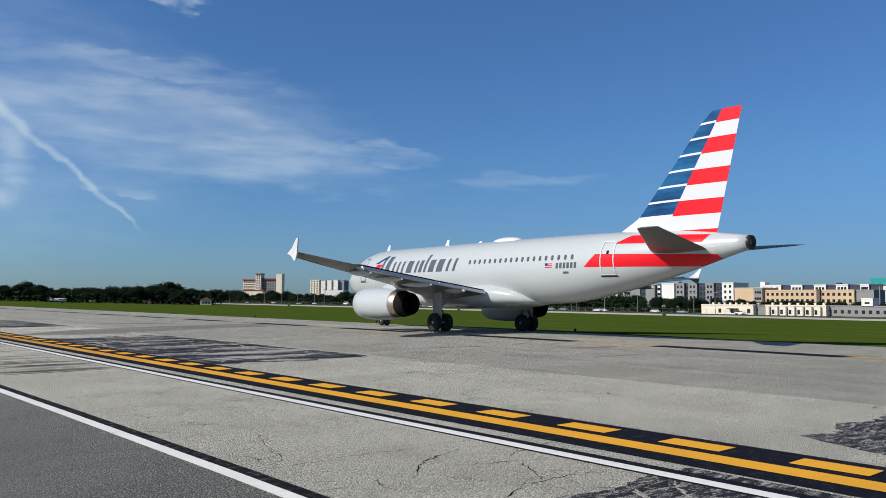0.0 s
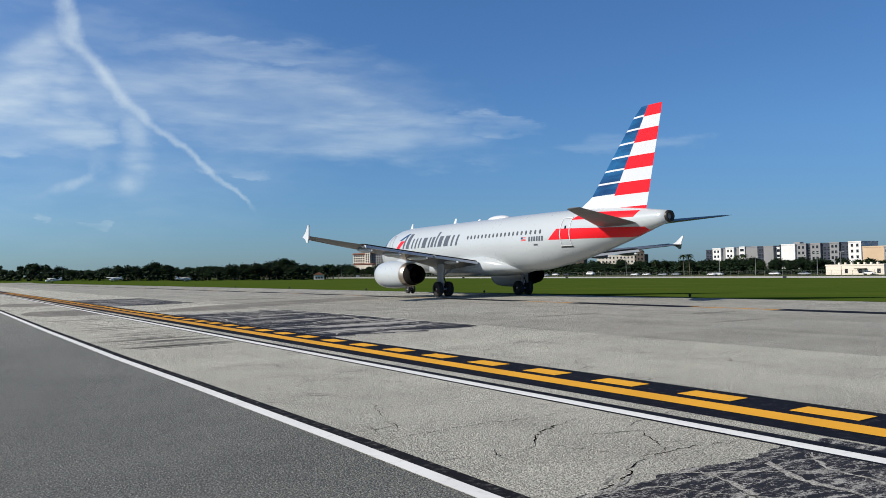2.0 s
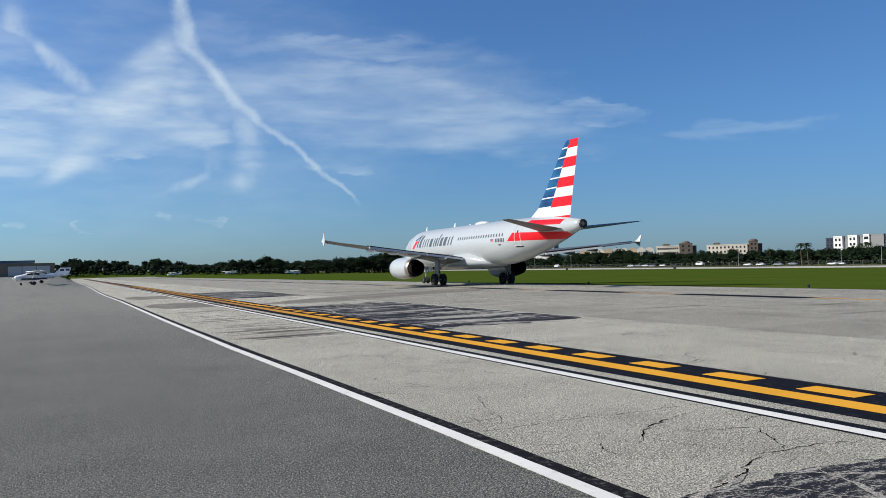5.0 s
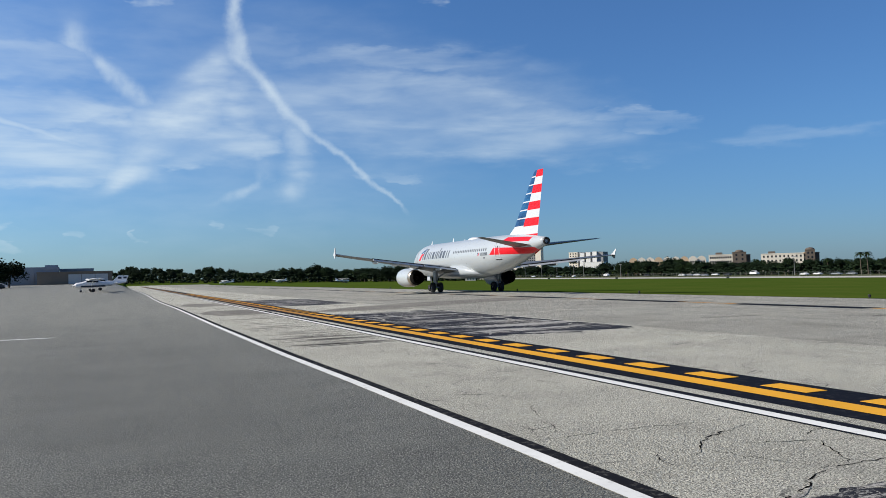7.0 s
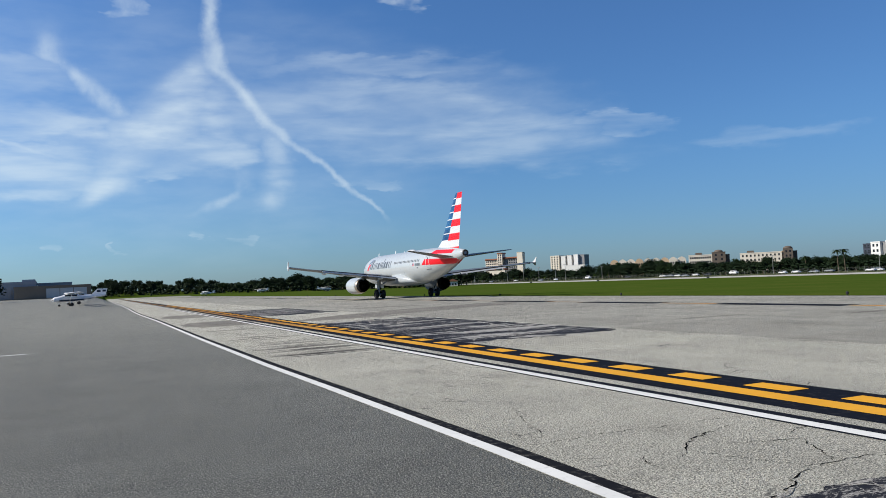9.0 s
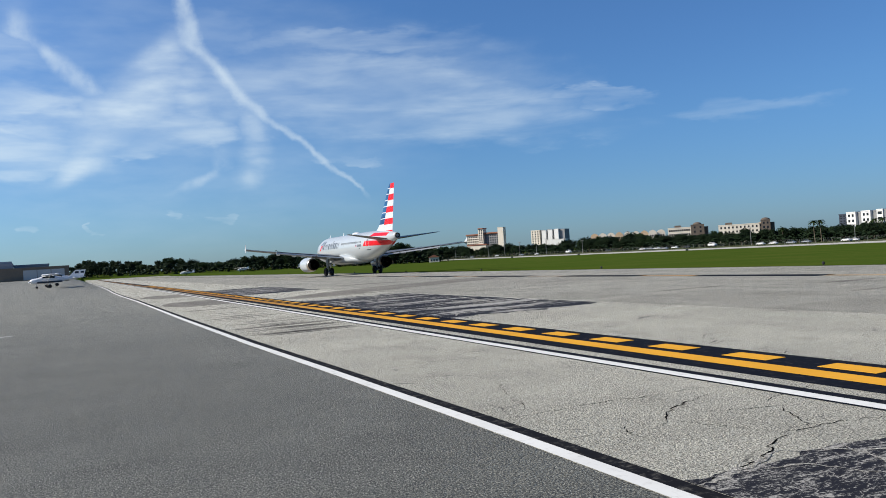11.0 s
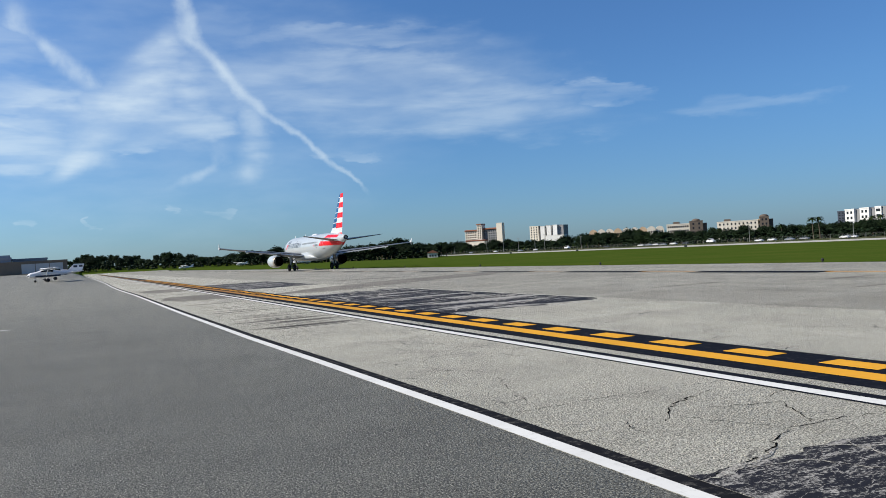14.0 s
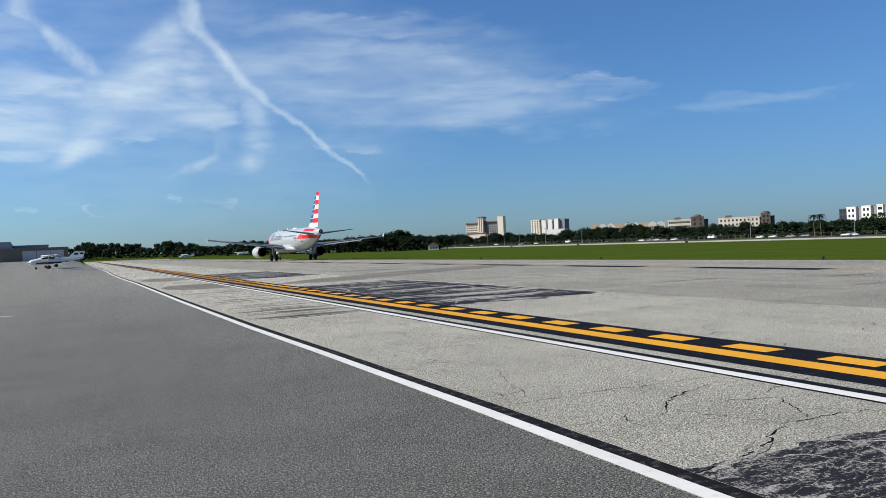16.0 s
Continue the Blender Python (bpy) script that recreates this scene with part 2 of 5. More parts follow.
def paving(name, light, dark, speck, joints=0.0, streaks=0.0, rough=0.85, gloss=0.3, far_sheen=None, glint=1.6):
    """Worn paving: big stains, long wheel marks, coarse grit."""
    mat = bpy.data.materials.new(name)
    mat.use_nodes = True
    n = Nodes(mat.node_tree)
    where = n.add("ShaderNodeTexCoord").outputs["Object"]
    big = n.noise(where, 0.12, 5, 0.6, 0.6)
    mid = n.noise(where, 0.9, 6, 0.65)
    grit = n.noise(where, 48.0, 3, 0.75)
    pebble = n.noise(where, 13.0, 4, 0.8)
    col = n.mix(n.step(big, 0.3, 0.72), light, dark)
    col = n.mix(n.math("MULTIPLY", n.step(mid, 0.42, 0.7), 0.6), col, tuple(c * 0.8 for c in dark))
    # Paler with y: grazing sheen of far paving, put into the colour.
    if far_sheen:
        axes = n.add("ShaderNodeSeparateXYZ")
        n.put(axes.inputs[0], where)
        distant = n.step(n.math("ADD", axes.outputs[1], n.math("MULTIPLY", n.math("SUBTRACT", mid, 0.5), 14.0)), 9.0, 60.0)
        col = n.mix(distant, col, far_sheen)
    if streaks:
        run = n.noise(n.scaled(where, (0.9, 0.02, 1)), 1.0, 6, 0.65)
        col = n.mix(n.math("MULTIPLY", n.step(run, 0.45, 0.8), streaks), col, tuple(c * 0.62 for c in dark))
        cross = n.noise(n.scaled(where, (0.05, 0.5, 1), 8), 0.8, 5, 0.62)
        col = n.mix(n.math("MULTIPLY", n.step(cross, 0.45, 0.72), min(1.0, streaks * 1.3)), col, tuple(min(1, c * 1.17) for c in light))
        smear = n.noise(n.scaled(where, (0.42, 0.035, 1), 3), 1.0, 4, 0.6, 0.4)
        col = n.mix(n.math("MULTIPLY", n.step(smear, 0.48, 0.7), min(1.0, streaks * 1.4)), col, tuple(min(1, c * 1.17) for c in light))
        patch_tone = n.noise(where, 0.35, 3, 0.5)
        col = n.mix(n.math("MULTIPLY", n.step(patch_tone, 0.5, 0.72), streaks), col, tuple(c * 0.72 for c in dark))
    col = n.mix(n.math("MULTIPLY", n.step(grit, 0.5, 0.56), speck * 0.9), col, tuple(c * 0.16 for c in dark))
    col = n.mix(n.math("MULTIPLY", n.step(grit, 0.45, 0.38), speck * 0.85), col, tuple(min(1, c * glint) for c in light))
    col = n.mix(n.math("MULTIPLY", n.step(pebble, 0.53, 0.64), speck * 0.55), col, tuple(c * 0.5 for c in dark))
    col = n.mix(n.math("MULTIPLY", n.step(pebble, 0.45, 0.36), speck * 0.5), col, tuple(min(1, c * 1.35) for c in light))
    if joints:
        cell = n.add("ShaderNodeTexVoronoi", feature="DISTANCE_TO_EDGE")
        n.put(cell.inputs["Vector"], n.scaled(where, (0.28, 0.28, 1)))
        wander = n.noise(where, 1.2, 6, 0.7)
        hair = n.math("LESS_THAN", n.math("ADD", cell.outputs["Distance"], n.math("MULTIPLY", n.math("SUBTRACT", wander, 0.5), 0.10)), 0.004)
        hair = n.math("MULTIPLY", hair, n.step(n.noise(where, 0.35, 3), 0.48, 0.6))
        col = n.mix(n.math("MULTIPLY", hair, joints), col, (0.03, 0.03, 0.03))
    bsdf = n.add("ShaderNodeBsdfPrincipled")
    n.put(bsdf.inputs["Base Color"], col)
    n.put(bsdf.inputs["Roughness"], n.math("MULTIPLY_ADD", mid, 0.15, rough - 0.08))
    bsdf.inputs["Specular IOR Level"].default_value = gloss
    relief = n.add("ShaderNodeBump")
    relief.inputs["Strength"].default_value, relief.inputs["Distance"].default_value = 1.0, 0.026
    n.put(relief.inputs["Height"], n.math("MULTIPLY_ADD", pebble, 0.7, grit))
    n.put(bsdf.inputs["Normal"], relief.outputs[0])
    out = n.add("ShaderNodeOutputMaterial")
    n.put(out.inputs[0], bsdf.outputs[0])
    return mat


def worn_paint(name, colour, under, wear=0.25, soiled=None):
    """Road paint, rubbed through to the paving in places."""
    mat = bpy.data.materials.new(name)
    mat.use_nodes = True
    n = Nodes(mat.node_tree)
    where = n.add("ShaderNodeTexCoord").outputs["Object"]
    rub = n.step(n.noise(where, 7.0, 7, 0.72), 0.5, 0.85)
    dirt = n.noise(where, 0.8, 4, 0.6)
    col = n.mix(n.math("MULTIPLY", n.step(dirt, 0.35, 0.8), 0.35), colour, tuple(c * 0.7 for c in colour))
    if soiled:
        axes = n.add("ShaderNodeSeparateXYZ")
        n.put(axes.inputs[0], where)
        tread = n.step(n.math("ADD", axes.outputs[1], n.math("MULTIPLY", n.math("SUBTRACT", dirt, 0.5), 25.0)), 12.0, 58.0)
        col = n.mix(n.math("MULTIPLY", tread, 0.85), col, soiled)
    col = n.mix(n.math("MULTIPLY", rub, wear), col, under)
    bsdf = n.add("ShaderNodeBsdfPrincipled")
    n.put(bsdf.inputs["Base Color"], col)
    bsdf.inputs["Roughness"].default_value = 0.8
    bsdf.inputs["Specular IOR Level"].default_value = 0.04
    out = n.add("ShaderNodeOutputMaterial")
    n.put(out.inputs[0], bsdf.outputs[0])
    return mat


def scratched_tar(name, fine, cover, sharp, run=0.45, across=1.7):
    """Black sealer worn through by long pale scratches."""
    mat = bpy.data.materials.new(name)
    mat.use_nodes = True
    n = Nodes(mat.node_tree)
    where = n.add("ShaderNodeTexCoord").outputs["Object"]
    warp = n.noise(where, 0.45, 4)
    lift = n.add("ShaderNodeCombineXYZ")
    n.put(lift.inputs[1], n.math("MULTIPLY", warp, 0.9))
    moved = n.add("ShaderNodeVectorMath", op="ADD")
    n.put(moved.inputs[0], where), n.put(moved.inputs[1], lift.outputs[0])
    scr = n.noise(n.scaled(moved.outputs[0], (run, across, 1), 6), fine, 7, 0.66, 0.2)
    scr2 = n.math("ABSOLUTE", n.math("SUBTRACT", n.noise(n.scaled(where, (0.5, 1.3, 1), 14), fine * 0.4, 4, 0.7), 0.5))
    grit = n.noise(where, 30.0, 5, 0.8)
    worn = n.step(n.math("ADD", scr, n.math("MULTIPLY", n.math("SUBTRACT", grit, 0.5), 0.9 if fine > 3 else 0.1)), cover, cover + sharp)
    line = n.math("SUBTRACT", 1.0, n.step(scr2, 0.002, 0.009))
    pale = n.math("MAXIMUM", worn, n.math("MULTIPLY", line, n.step(grit, 0.35, 0.55)))
    col = n.mix(n.math("MULTIPLY", pale, n.math("MULTIPLY_ADD", grit, 0.6, 0.55)), (0.014, 0.014, 0.018), (0.40, 0.385, 0.35))
    bsdf = n.add("ShaderNodeBsdfPrincipled")
    n.put(bsdf.inputs["Base Color"], col)
    bsdf.inputs["Roughness"].default_value = 0.8
    bsdf.inputs["Specular IOR Level"].default_value = 0.15
    out = n.add("ShaderNodeOutputMaterial")
    n.put(out.inputs[0], bsdf.outputs[0])
    return mat


ASPHALT = paving("asphalt", (0.162, 0.161, 0.136), (0.092, 0.091, 0.077), 1.0, streaks=0.35, rough=0.72, gloss=0.45, far_sheen=(0.235, 0.229, 0.19), glint=2.6)
CONCRETE = paving("concrete", (0.50, 0.484, 0.407), (0.355, 0.343, 0.288), 1.0, joints=0.8, streaks=0.4)
TAXIWAY = paving("taxiway", (0.335, 0.323, 0.275), (0.268, 0.258, 0.217), 0.7, joints=0.3, streaks=0.55)
RUNWAY = paving("runway", (0.50, 0.48, 0.42), (0.42, 0.40, 0.35), 0.2)
WHITE_LINE = worn_paint("white_line", (0.70, 0.70, 0.67), (0.25, 0.24, 0.22), 0.65)
YELLOW_LINE = worn_paint("yellow_line", (0.70, 0.345, 0.035), (0.2, 0.17, 0.12), 0.35, (0.21, 0.115, 0.06))
BLACK_EDGE = worn_paint("black_edge", (0.012, 0.012, 0.014), (0.26, 0.25, 0.22), 1.0)
BLACK_LINE = worn_paint("black_line", (0.008, 0.009, 0.014), (0.16, 0.155, 0.14), 0.4)
TAR = scratched_tar("tar", 5.0, 0.51, 0.14)
TAR_FAR = scratched_tar("worn_tar", 2.0, 0.53, 0.04, 0.1, 0.6)
CRACK = material("crack", (0.012, 0.012, 0.012), 0.95, gloss=0.0)
GRASS = material("grass", (0.049, 0.084, 0.012), 0.95, vary=0.2, grain=0.35, tint=(0.072, 0.096, 0.017), gloss=0.0)
SOIL = material("soil", (0.022, 0.023, 0.014), 0.95, vary=0.2, grain=1.2, tint=(0.045, 0.06, 0.018), gloss=0.0)
EARTH = material("earth", (0.055, 0.072, 0.03), 0.95, vary=0.2, grain=0.1, tint=(0.10, 0.095, 0.055), gloss=0.0)
SHELL = material("aircraft_paint", (0.415, 0.445, 0.455), 0.3, 0.0, 0.02, 0.6, coat=0.3)
RED = material("red_paint", (0.66, 0.010, 0.018), 0.35, 0, 0.03, 0.6, gloss=0.25)
BLUE = material("blue_paint", (0.006, 0.032, 0.105), 0.3, 0, 0.1, 3.0, tint=(0.016, 0.115, 0.27), gloss=0.25, stretch=(1, 0.35, 2.2))
WHITE = material("white_paint", (0.58, 0.59, 0.60), 0.3, 0, 0.02, 0.6, coat=0.3)
TITLE = material("title_grey", (0.075, 0.085, 0.10), 0.4, 0, 0.05)
WING = material("wing_grey", (0.105, 0.11, 0.112), 0.4, 0, 0.08, 0.8)
SLAT = material("bare_metal", (0.62, 0.63, 0.64), 0.25, 0.9, 0.05)
DARK = material("dark_metal", (0.06, 0.055, 0.05), 0.45, 0.7, 0.1)
TITAN = material("burnt_titanium", (0.50, 0.43, 0.35), 0.35, 0.9, 0.12)
RUBBER = material("rubber", (0.016, 0.016, 0.017), 0.8, 0, 0.1)
PANE = material("dark_pane", (0.012, 0.014, 0.018), 0.12, 0, 0.05)
STRUT = material("strut_paint", (0.6, 0.61, 0.62), 0.4, 0.2, 0.08)
WALL_WHITE = material("stucco_white", (0.64, 0.635, 0.615), 0.85, 0, 0.05, 0.3)
# Grey walls; also the shaded walls of paler buildings, shade put into the colour.
WALL_GREY_SHADE = material("wall_grey_shade", (0.215, 0.217, 0.22), 0.8, 0, 0.06, 0.3)
WALL_NAVY = material("panel_navy", (0.022, 0.03, 0.05), 0.6, 0, 0.08, 0.3)
WALL_BEIGE = material("stucco_beige", (0.52, 0.38, 0.245), 0.85, 0, 0.06, 0.3)
WALL_CREAM = material("stucco_cream", (0.66, 0.60, 0.50), 0.85, 0, 0.06, 0.3)
ROOF_TILE = material("roof_tile", (0.30, 0.12, 0.07), 0.8, 0, 0.12, 1.0)
ROOF_BROWN = material("roof_brown", (0.115, 0.09, 0.07), 0.8, 0, 0.1, 1.0)
HANGAR = material("hangar_steel", (0.30, 0.33, 0.36), 0.6, 0.2, 0.08, 0.4)
HANGAR_DOOR = material("hangar_door", (0.58, 0.57, 0.54), 0.6, 0.1, 0.06, 0.4)
HANGAR_BROWN = material("hangar_brown", (0.22, 0.17, 0.12), 0.7, 0, 0.08, 0.4)
BARK = material("bark", (0.13, 0.10, 0.07), 0.95, 0, 0.2, 2.0)
LEAF = material("leaf", (0.015, 0.031, 0.010), 0.8, 0, 0.25, 0.6, tint=(0.023, 0.038, 0.014), gloss=0.1)
LEAF_DARK = material("leaf_dark", (0.009, 0.019, 0.008), 0.8, 0, 0.25, 0.6, tint=(0.016, 0.028, 0.011), gloss=0.1)
FROND = material("frond", (0.03, 0.05, 0.015), 0.7, 0, 0.2, 0.6, gloss=0.1)
GREEN_SIGN = material("teal_sign", (0.02, 0.30, 0.28), 0.4, 0, 0.05)
CAR_WHITE = material("car_white", (0.78, 0.78, 0.78), 0.3, 0, 0.03)
CAR_DARK = material("car_dark", (0.05, 0.055, 0.065), 0.3, 0.2, 0.05)
CAR_SILVER = material("car_silver", (0.45, 0.46, 0.48), 0.3, 0.5, 0.05)
POLE = material("pole_steel", (0.28, 0.28, 0.27), 0.5, 0.5, 0.1)
FENCE = material("fence_wire", (0.24, 0.25, 0.23), 0.6, 0.4, 0.1)
CABIN_GLASS = material("cabin_glass", (0.09, 0.095, 0.10), 0.3, 0, 0.05)
# Black of the sooty nozzles, also painted for the shade inside nozzles and slots.
SOOT_AND_SHADE = material("soot_and_shade", (0.012, 0.011, 0.010), 0.9, 0, 0.1, gloss=0.1)
FLAP = material("flap_grey", (0.58, 0.60, 0.61), 0.4, 0, 0.06, 0.8)


# ---- mesh helpers ----
def part(name, bm, mat, parent=None, label="", smooth=False, at=None):
    """Links a bmesh as one mesh object under a thing, or on its own."""
    mesh = bpy.data.meshes.new(name)
    bmesh.ops.recalc_face_normals(bm, faces=bm.faces)
    if smooth:
        for f in bm.faces:
            f.smooth = True
    bm.to_mesh(mesh)
    bm.free()
    for m in mat if isinstance(mat, (list, tuple)) else [mat]:
        mesh.materials.append(m)
    ob = new(name, mesh)
    if parent is not None:
        ob.parent = parent
    if at is not None:
        ob.matrix_basis = at
    if label:
        tagged(ob, label)
    return ob


def share(name, ob, at, parent):
    """Another piece on the same mesh data."""
    o = new(name, ob.data)
    o.parent, o.matrix_basis = parent, at
    return o


def thing(name, label, category, group="", at=None):
    ob = new(name)
    ob.empty_display_size = 0.2
    if at is not None:
        ob.matrix_basis = at
    return tagged(ob, label, category, group)


def box(bm, x0, x1, y0, y1, z0, z1):
    v = [bm.verts.new((x, y, z)) for x in (x0, x1) for y in (y0, y1) for z in (z0, z1)]
    for q in ((0, 1, 3, 2), (4, 6, 7, 5), (0, 4, 5, 1), (2, 3, 7, 6), (0, 2, 6, 4), (1, 5, 7, 3)):
        bm.faces.new([v[i] for i in q])
    return bm


def cube(x0, x1, y0, y1, z0, z1, bevel=0.0):
    bm = box(bmesh.new(), x0, x1, y0, y1, z0, z1)
    if bevel:
        bmesh.ops.bevel(bm, geom=bm.edges[:], offset=bevel, segments=2, affect="EDGES")
    return bm


def loft(bm, rings, cap=True):
    rows = [[bm.verts.new(p) for p in ring] for ring in rings]
    faces = []
    for a, b in zip(rows, rows[1:]):
        for i in range(len(a)):
            j = (i + 1) % len(a)
            faces.append(bm.faces.new((a[i], a[j], b[j], b[i])))
    if cap:
        bm.faces.new(rows[0][::-1]), bm.faces.new(rows[-1])
    return faces


def rod(bm, p, q, r0, r1=None, n=10):
    p, q = Vector(p), Vector(q)
    r1 = r0 if r1 is None else r1
    turn = (q - p).to_track_quat("Z", "Y").to_matrix()
    rings = [[c + turn @ Vector((math.cos(2 * math.pi * i / n) * r, math.sin(2 * math.pi * i / n) * r, 0)) for i in range(n)] for c, r in ((p, r0), (q, r1))]
    loft(bm, rings)
    return bm


def spun(profile, n=24, axis="Y"):
    """Surface of revolution round the local Y or X axis; profile rows of (along, radius)."""
    bm = bmesh.new()
    rings = []
    for a, r in profile:
        ring = []
        for i in range(n):
            c, s = math.cos(2 * math.pi * i / n) * r, math.sin(2 * math.pi * i / n) * r
            ring.append((c, a, s) if axis == "Y" else (a, c, s))
        rings.append(ring)
    loft(bm, rings, cap=False)
    bmesh.ops.remove_doubles(bm, verts=bm.verts[:], dist=1e-5)
    return bm


# ---- ground ----
def clamp(v):
    return max(0.0, min(1.0, v))


def height(x, y):
    """Lie of the land: level apron, crossfall of the taxiway, infield falling to the far side."""
    z = -0.0098 * (min(max(x, 20.0), 41.2) - 20.0) - 0.04 * (min(max(x, 41.2), 44.5) - 41.2)
    z -= 0.01565 * (min(max(x, 44.5), 240.0) - 44.5) * (1 - 0.35 * clamp((y - 100) / 430))
    z += 0.0084 * min(max(y - 80.0, 0.0), 500.0) * clamp((3.5 - x) / 6.5)
    return z + 3.5 * clamp((y - 420) / 110) * clamp((200 - x) / 150) * clamp((x + 3) / 6.5)


GRID_X = [-3000, -1500, -700, -300, -120, -40, -10, -3, -1, 1, 3.5, 6, 10, 16, 20, 24, 28, 32, 36, 41.2, 44.5, 60, 80, 110, 150, 200, 240, 300, 500, 900, 1600, 3000]
GRID_Y = [-1500, -600, -250, -100, -40, -10, 5, 8, 14, 20, 26, 33, 40, 50, 60, 70, 78, 87, 95, 107, 120, 130, 142, 155, 165, 200, 260, 330, 420, 530, 700, 1000, 1600, 3000]


EDGE_Y = [-60, 8, 14, 20, 33, 60, 78, 95, 120, 155, 220, 290, 430]
EDGE_X = [0, 0, -0.08, -0.2, -0.3, -0.34, -0.56, -0.58, -0.35, -0.3, -0.5, -0.7, -0.8]


def wander(x, y):
    """Sideways drift of the apron's painted edge along its length."""
    return float(np.interp(y, EDGE_Y, EDGE_X)) * clamp((x - 1.0) / 2.5) * clamp((7.5 - x) / 3.1)


def sheet(name, x0, x1, y0, y1, mat, lift, label="", parent=None, edge=0.0):
    xs = [x0] + [x for x in GRID_X if x0 + 1e-3 < x < x1 - 1e-3] + [x1]
    ys = [y0] + [y for y in GRID_Y if y0 + 1e-3 < y < y1 - 1e-3] + [y1]
    bm = bmesh.new()
    rows = [[bm.verts.new((x + wander(x, y), y, height(x, y) + lift)) for x in xs] for y in ys]
    for a, b in zip(rows, rows[1:]):
        for i in range(len(a) - 1):
            bm.faces.new((a[i], a[i + 1], b[i + 1], b[i]))
    ob = part(name, bm, mat, parent)
    if parent is None:
        tagged(ob, label, name.split("_")[0], kind="structure")
    return ob


sheet("ground", -3000, 3000, -1500, 3000, GRASS, -0.03, "mown green airfield grass reaching the far trees")
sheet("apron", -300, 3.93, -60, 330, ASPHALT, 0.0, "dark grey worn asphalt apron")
sheet("pavement", 3.93, 16.2, -60, 430, CONCRETE, 0.0, "pale cracked concrete shoulder beside the apron")
sheet("taxiway", 16.2, 43.0, -60, 430, TAXIWAY, 0.0, "grey stained concrete taxiway")
sheet("soil_strip", 42.95, 44.3, -60, 430, SOIL, 0.004, "dark bare soil along the edge of the taxiway")
sheet("runway", 247.0, 276.0, -400, 1300, RUNWAY, 0.02, "far pale concrete strip across the grass")
sheet("verge", 277.0, 520.0, -400, 1500, EARTH, 0.02, "rough dry grass verge before the far trees")

apron_line = thing("apron_edge_line", "white apron edge line with a black border", "road marking")
sheet("white_band", 3.93, 4.11, -40, 330, WHITE_LINE, 0.005, parent=apron_line)
sheet("black_band", 4.11, 4.29, -40, 330, BLACK_EDGE, 0.004, parent=apron_line)
middle_line = thing("roadway_line", "white roadway line with black edging on concrete", "road marking")
sheet("white_band", 7.65, 7.87, -40, 300, WHITE_LINE, 0.005, parent=middle_line)
sheet("black_band", 7.87, 8.06, -40, 300, BLACK_LINE, 0.004, parent=middle_line)
sheet("black_edge", 7.59, 7.65, -40, 300, BLACK_LINE, 0.004, parent=middle_line)
boundary = thing("boundary_marking", "yellow solid and dashed boundary lines on a black band", "road marking")
sheet("black_band", 8.37, 10.14, -40, 420, BLACK_LINE, 0.004, parent=boundary)
sheet("solid_line", 8.79, 9.22, -40, 420, YELLOW_LINE, 0.009, parent=boundary)


def dashes():
    bm = bmesh.new()
    box(bm, 9.45, 9.87, -0.457, 0.457, 0.0, 0.004)
    first = None
    for k in range(-60, 20):
        at = pose(0, 18.87 - 1.829 * k - 0.457, height(9.6, 18.87 - 1.829 * k) + 0.0085)
        if first is None:
            first = part("dash", bm, YELLOW_LINE, boundary, at=at)
        else:
            share("dash", first, at, boundary)


centre = thing("taxiway_centreline", "yellow taxiway centreline broken by long black bars", "road marking")
sheet("yellow_band", 30.95, 31.3, -60, 430, YELLOW_LINE, 0.008, parent=centre)
for k in range(-5, 28):
    sheet("black_band", 30.45, 31.8, 12.1 + 13.05 * k, 20.5 + 13.05 * k, BLACK_LINE, 0.011, parent=centre)


def ragged(name, x0, x1, y0, y1, mat, lift, label, seed, lean=0.0, blunt=False):
    """A stain or sealed patch with an uneven outline."""
    rng = random.Random(seed)
    bm = bmesh.new()
    n = 90
    low, high = [], []
    for i in range(n + 1):
        x = x0 + (x1 - x0) * i / n
        a, b = [0.08 * noise.noise((x * 1.1 + k * 31 + seed, 0, 0)) + 0.04 * noise.noise((x * 5.0 + k * 17, seed, 0)) + 0.04 + rng.uniform(0, 0.012) for k in (0, 1)]
        taper = 1.0 if blunt else min(1.0, 4.0 * min(i, n - i) / n + 0.25)
        mid, half = (y0 + y1) / 2 + lean * (x - x0), (y1 - y0) / 2 * taper
        low.append(bm.verts.new((x, mid - half * (1 - a), height(x, mid) + lift)))
        high.append(bm.verts.new((x, mid + half * (1 - b), height(x, mid) + lift)))
    for i in range(n):
        bm.faces.new((low[i], low[i + 1], high[i + 1], high[i]))
    return tagged(part(name, bm, mat), label, "patch", kind="structure")


ragged("tar_patch", 4.3, 8.3, 0.9, 5.0, TAR, 0.003, "black scratched tar patch on the concrete", 3, 0.0, True)
ragged("tar_patch", 10.16, 15.95, 21.0, 40.2, TAR_FAR, 0.003, "black scratched tar patch on the concrete", 4, 0.0, True)
ragged("tar_patch", 10.16, 15.9, 54.5, 73.5, TAR_FAR, 0.003, "black scratched tar patch on the concrete", 5, 0.0, True)
ragged("tar_patch", 10.16, 17.5, -3.0, 5.2, TAR, 0.003, "black scratched tar patch on the concrete", 6)


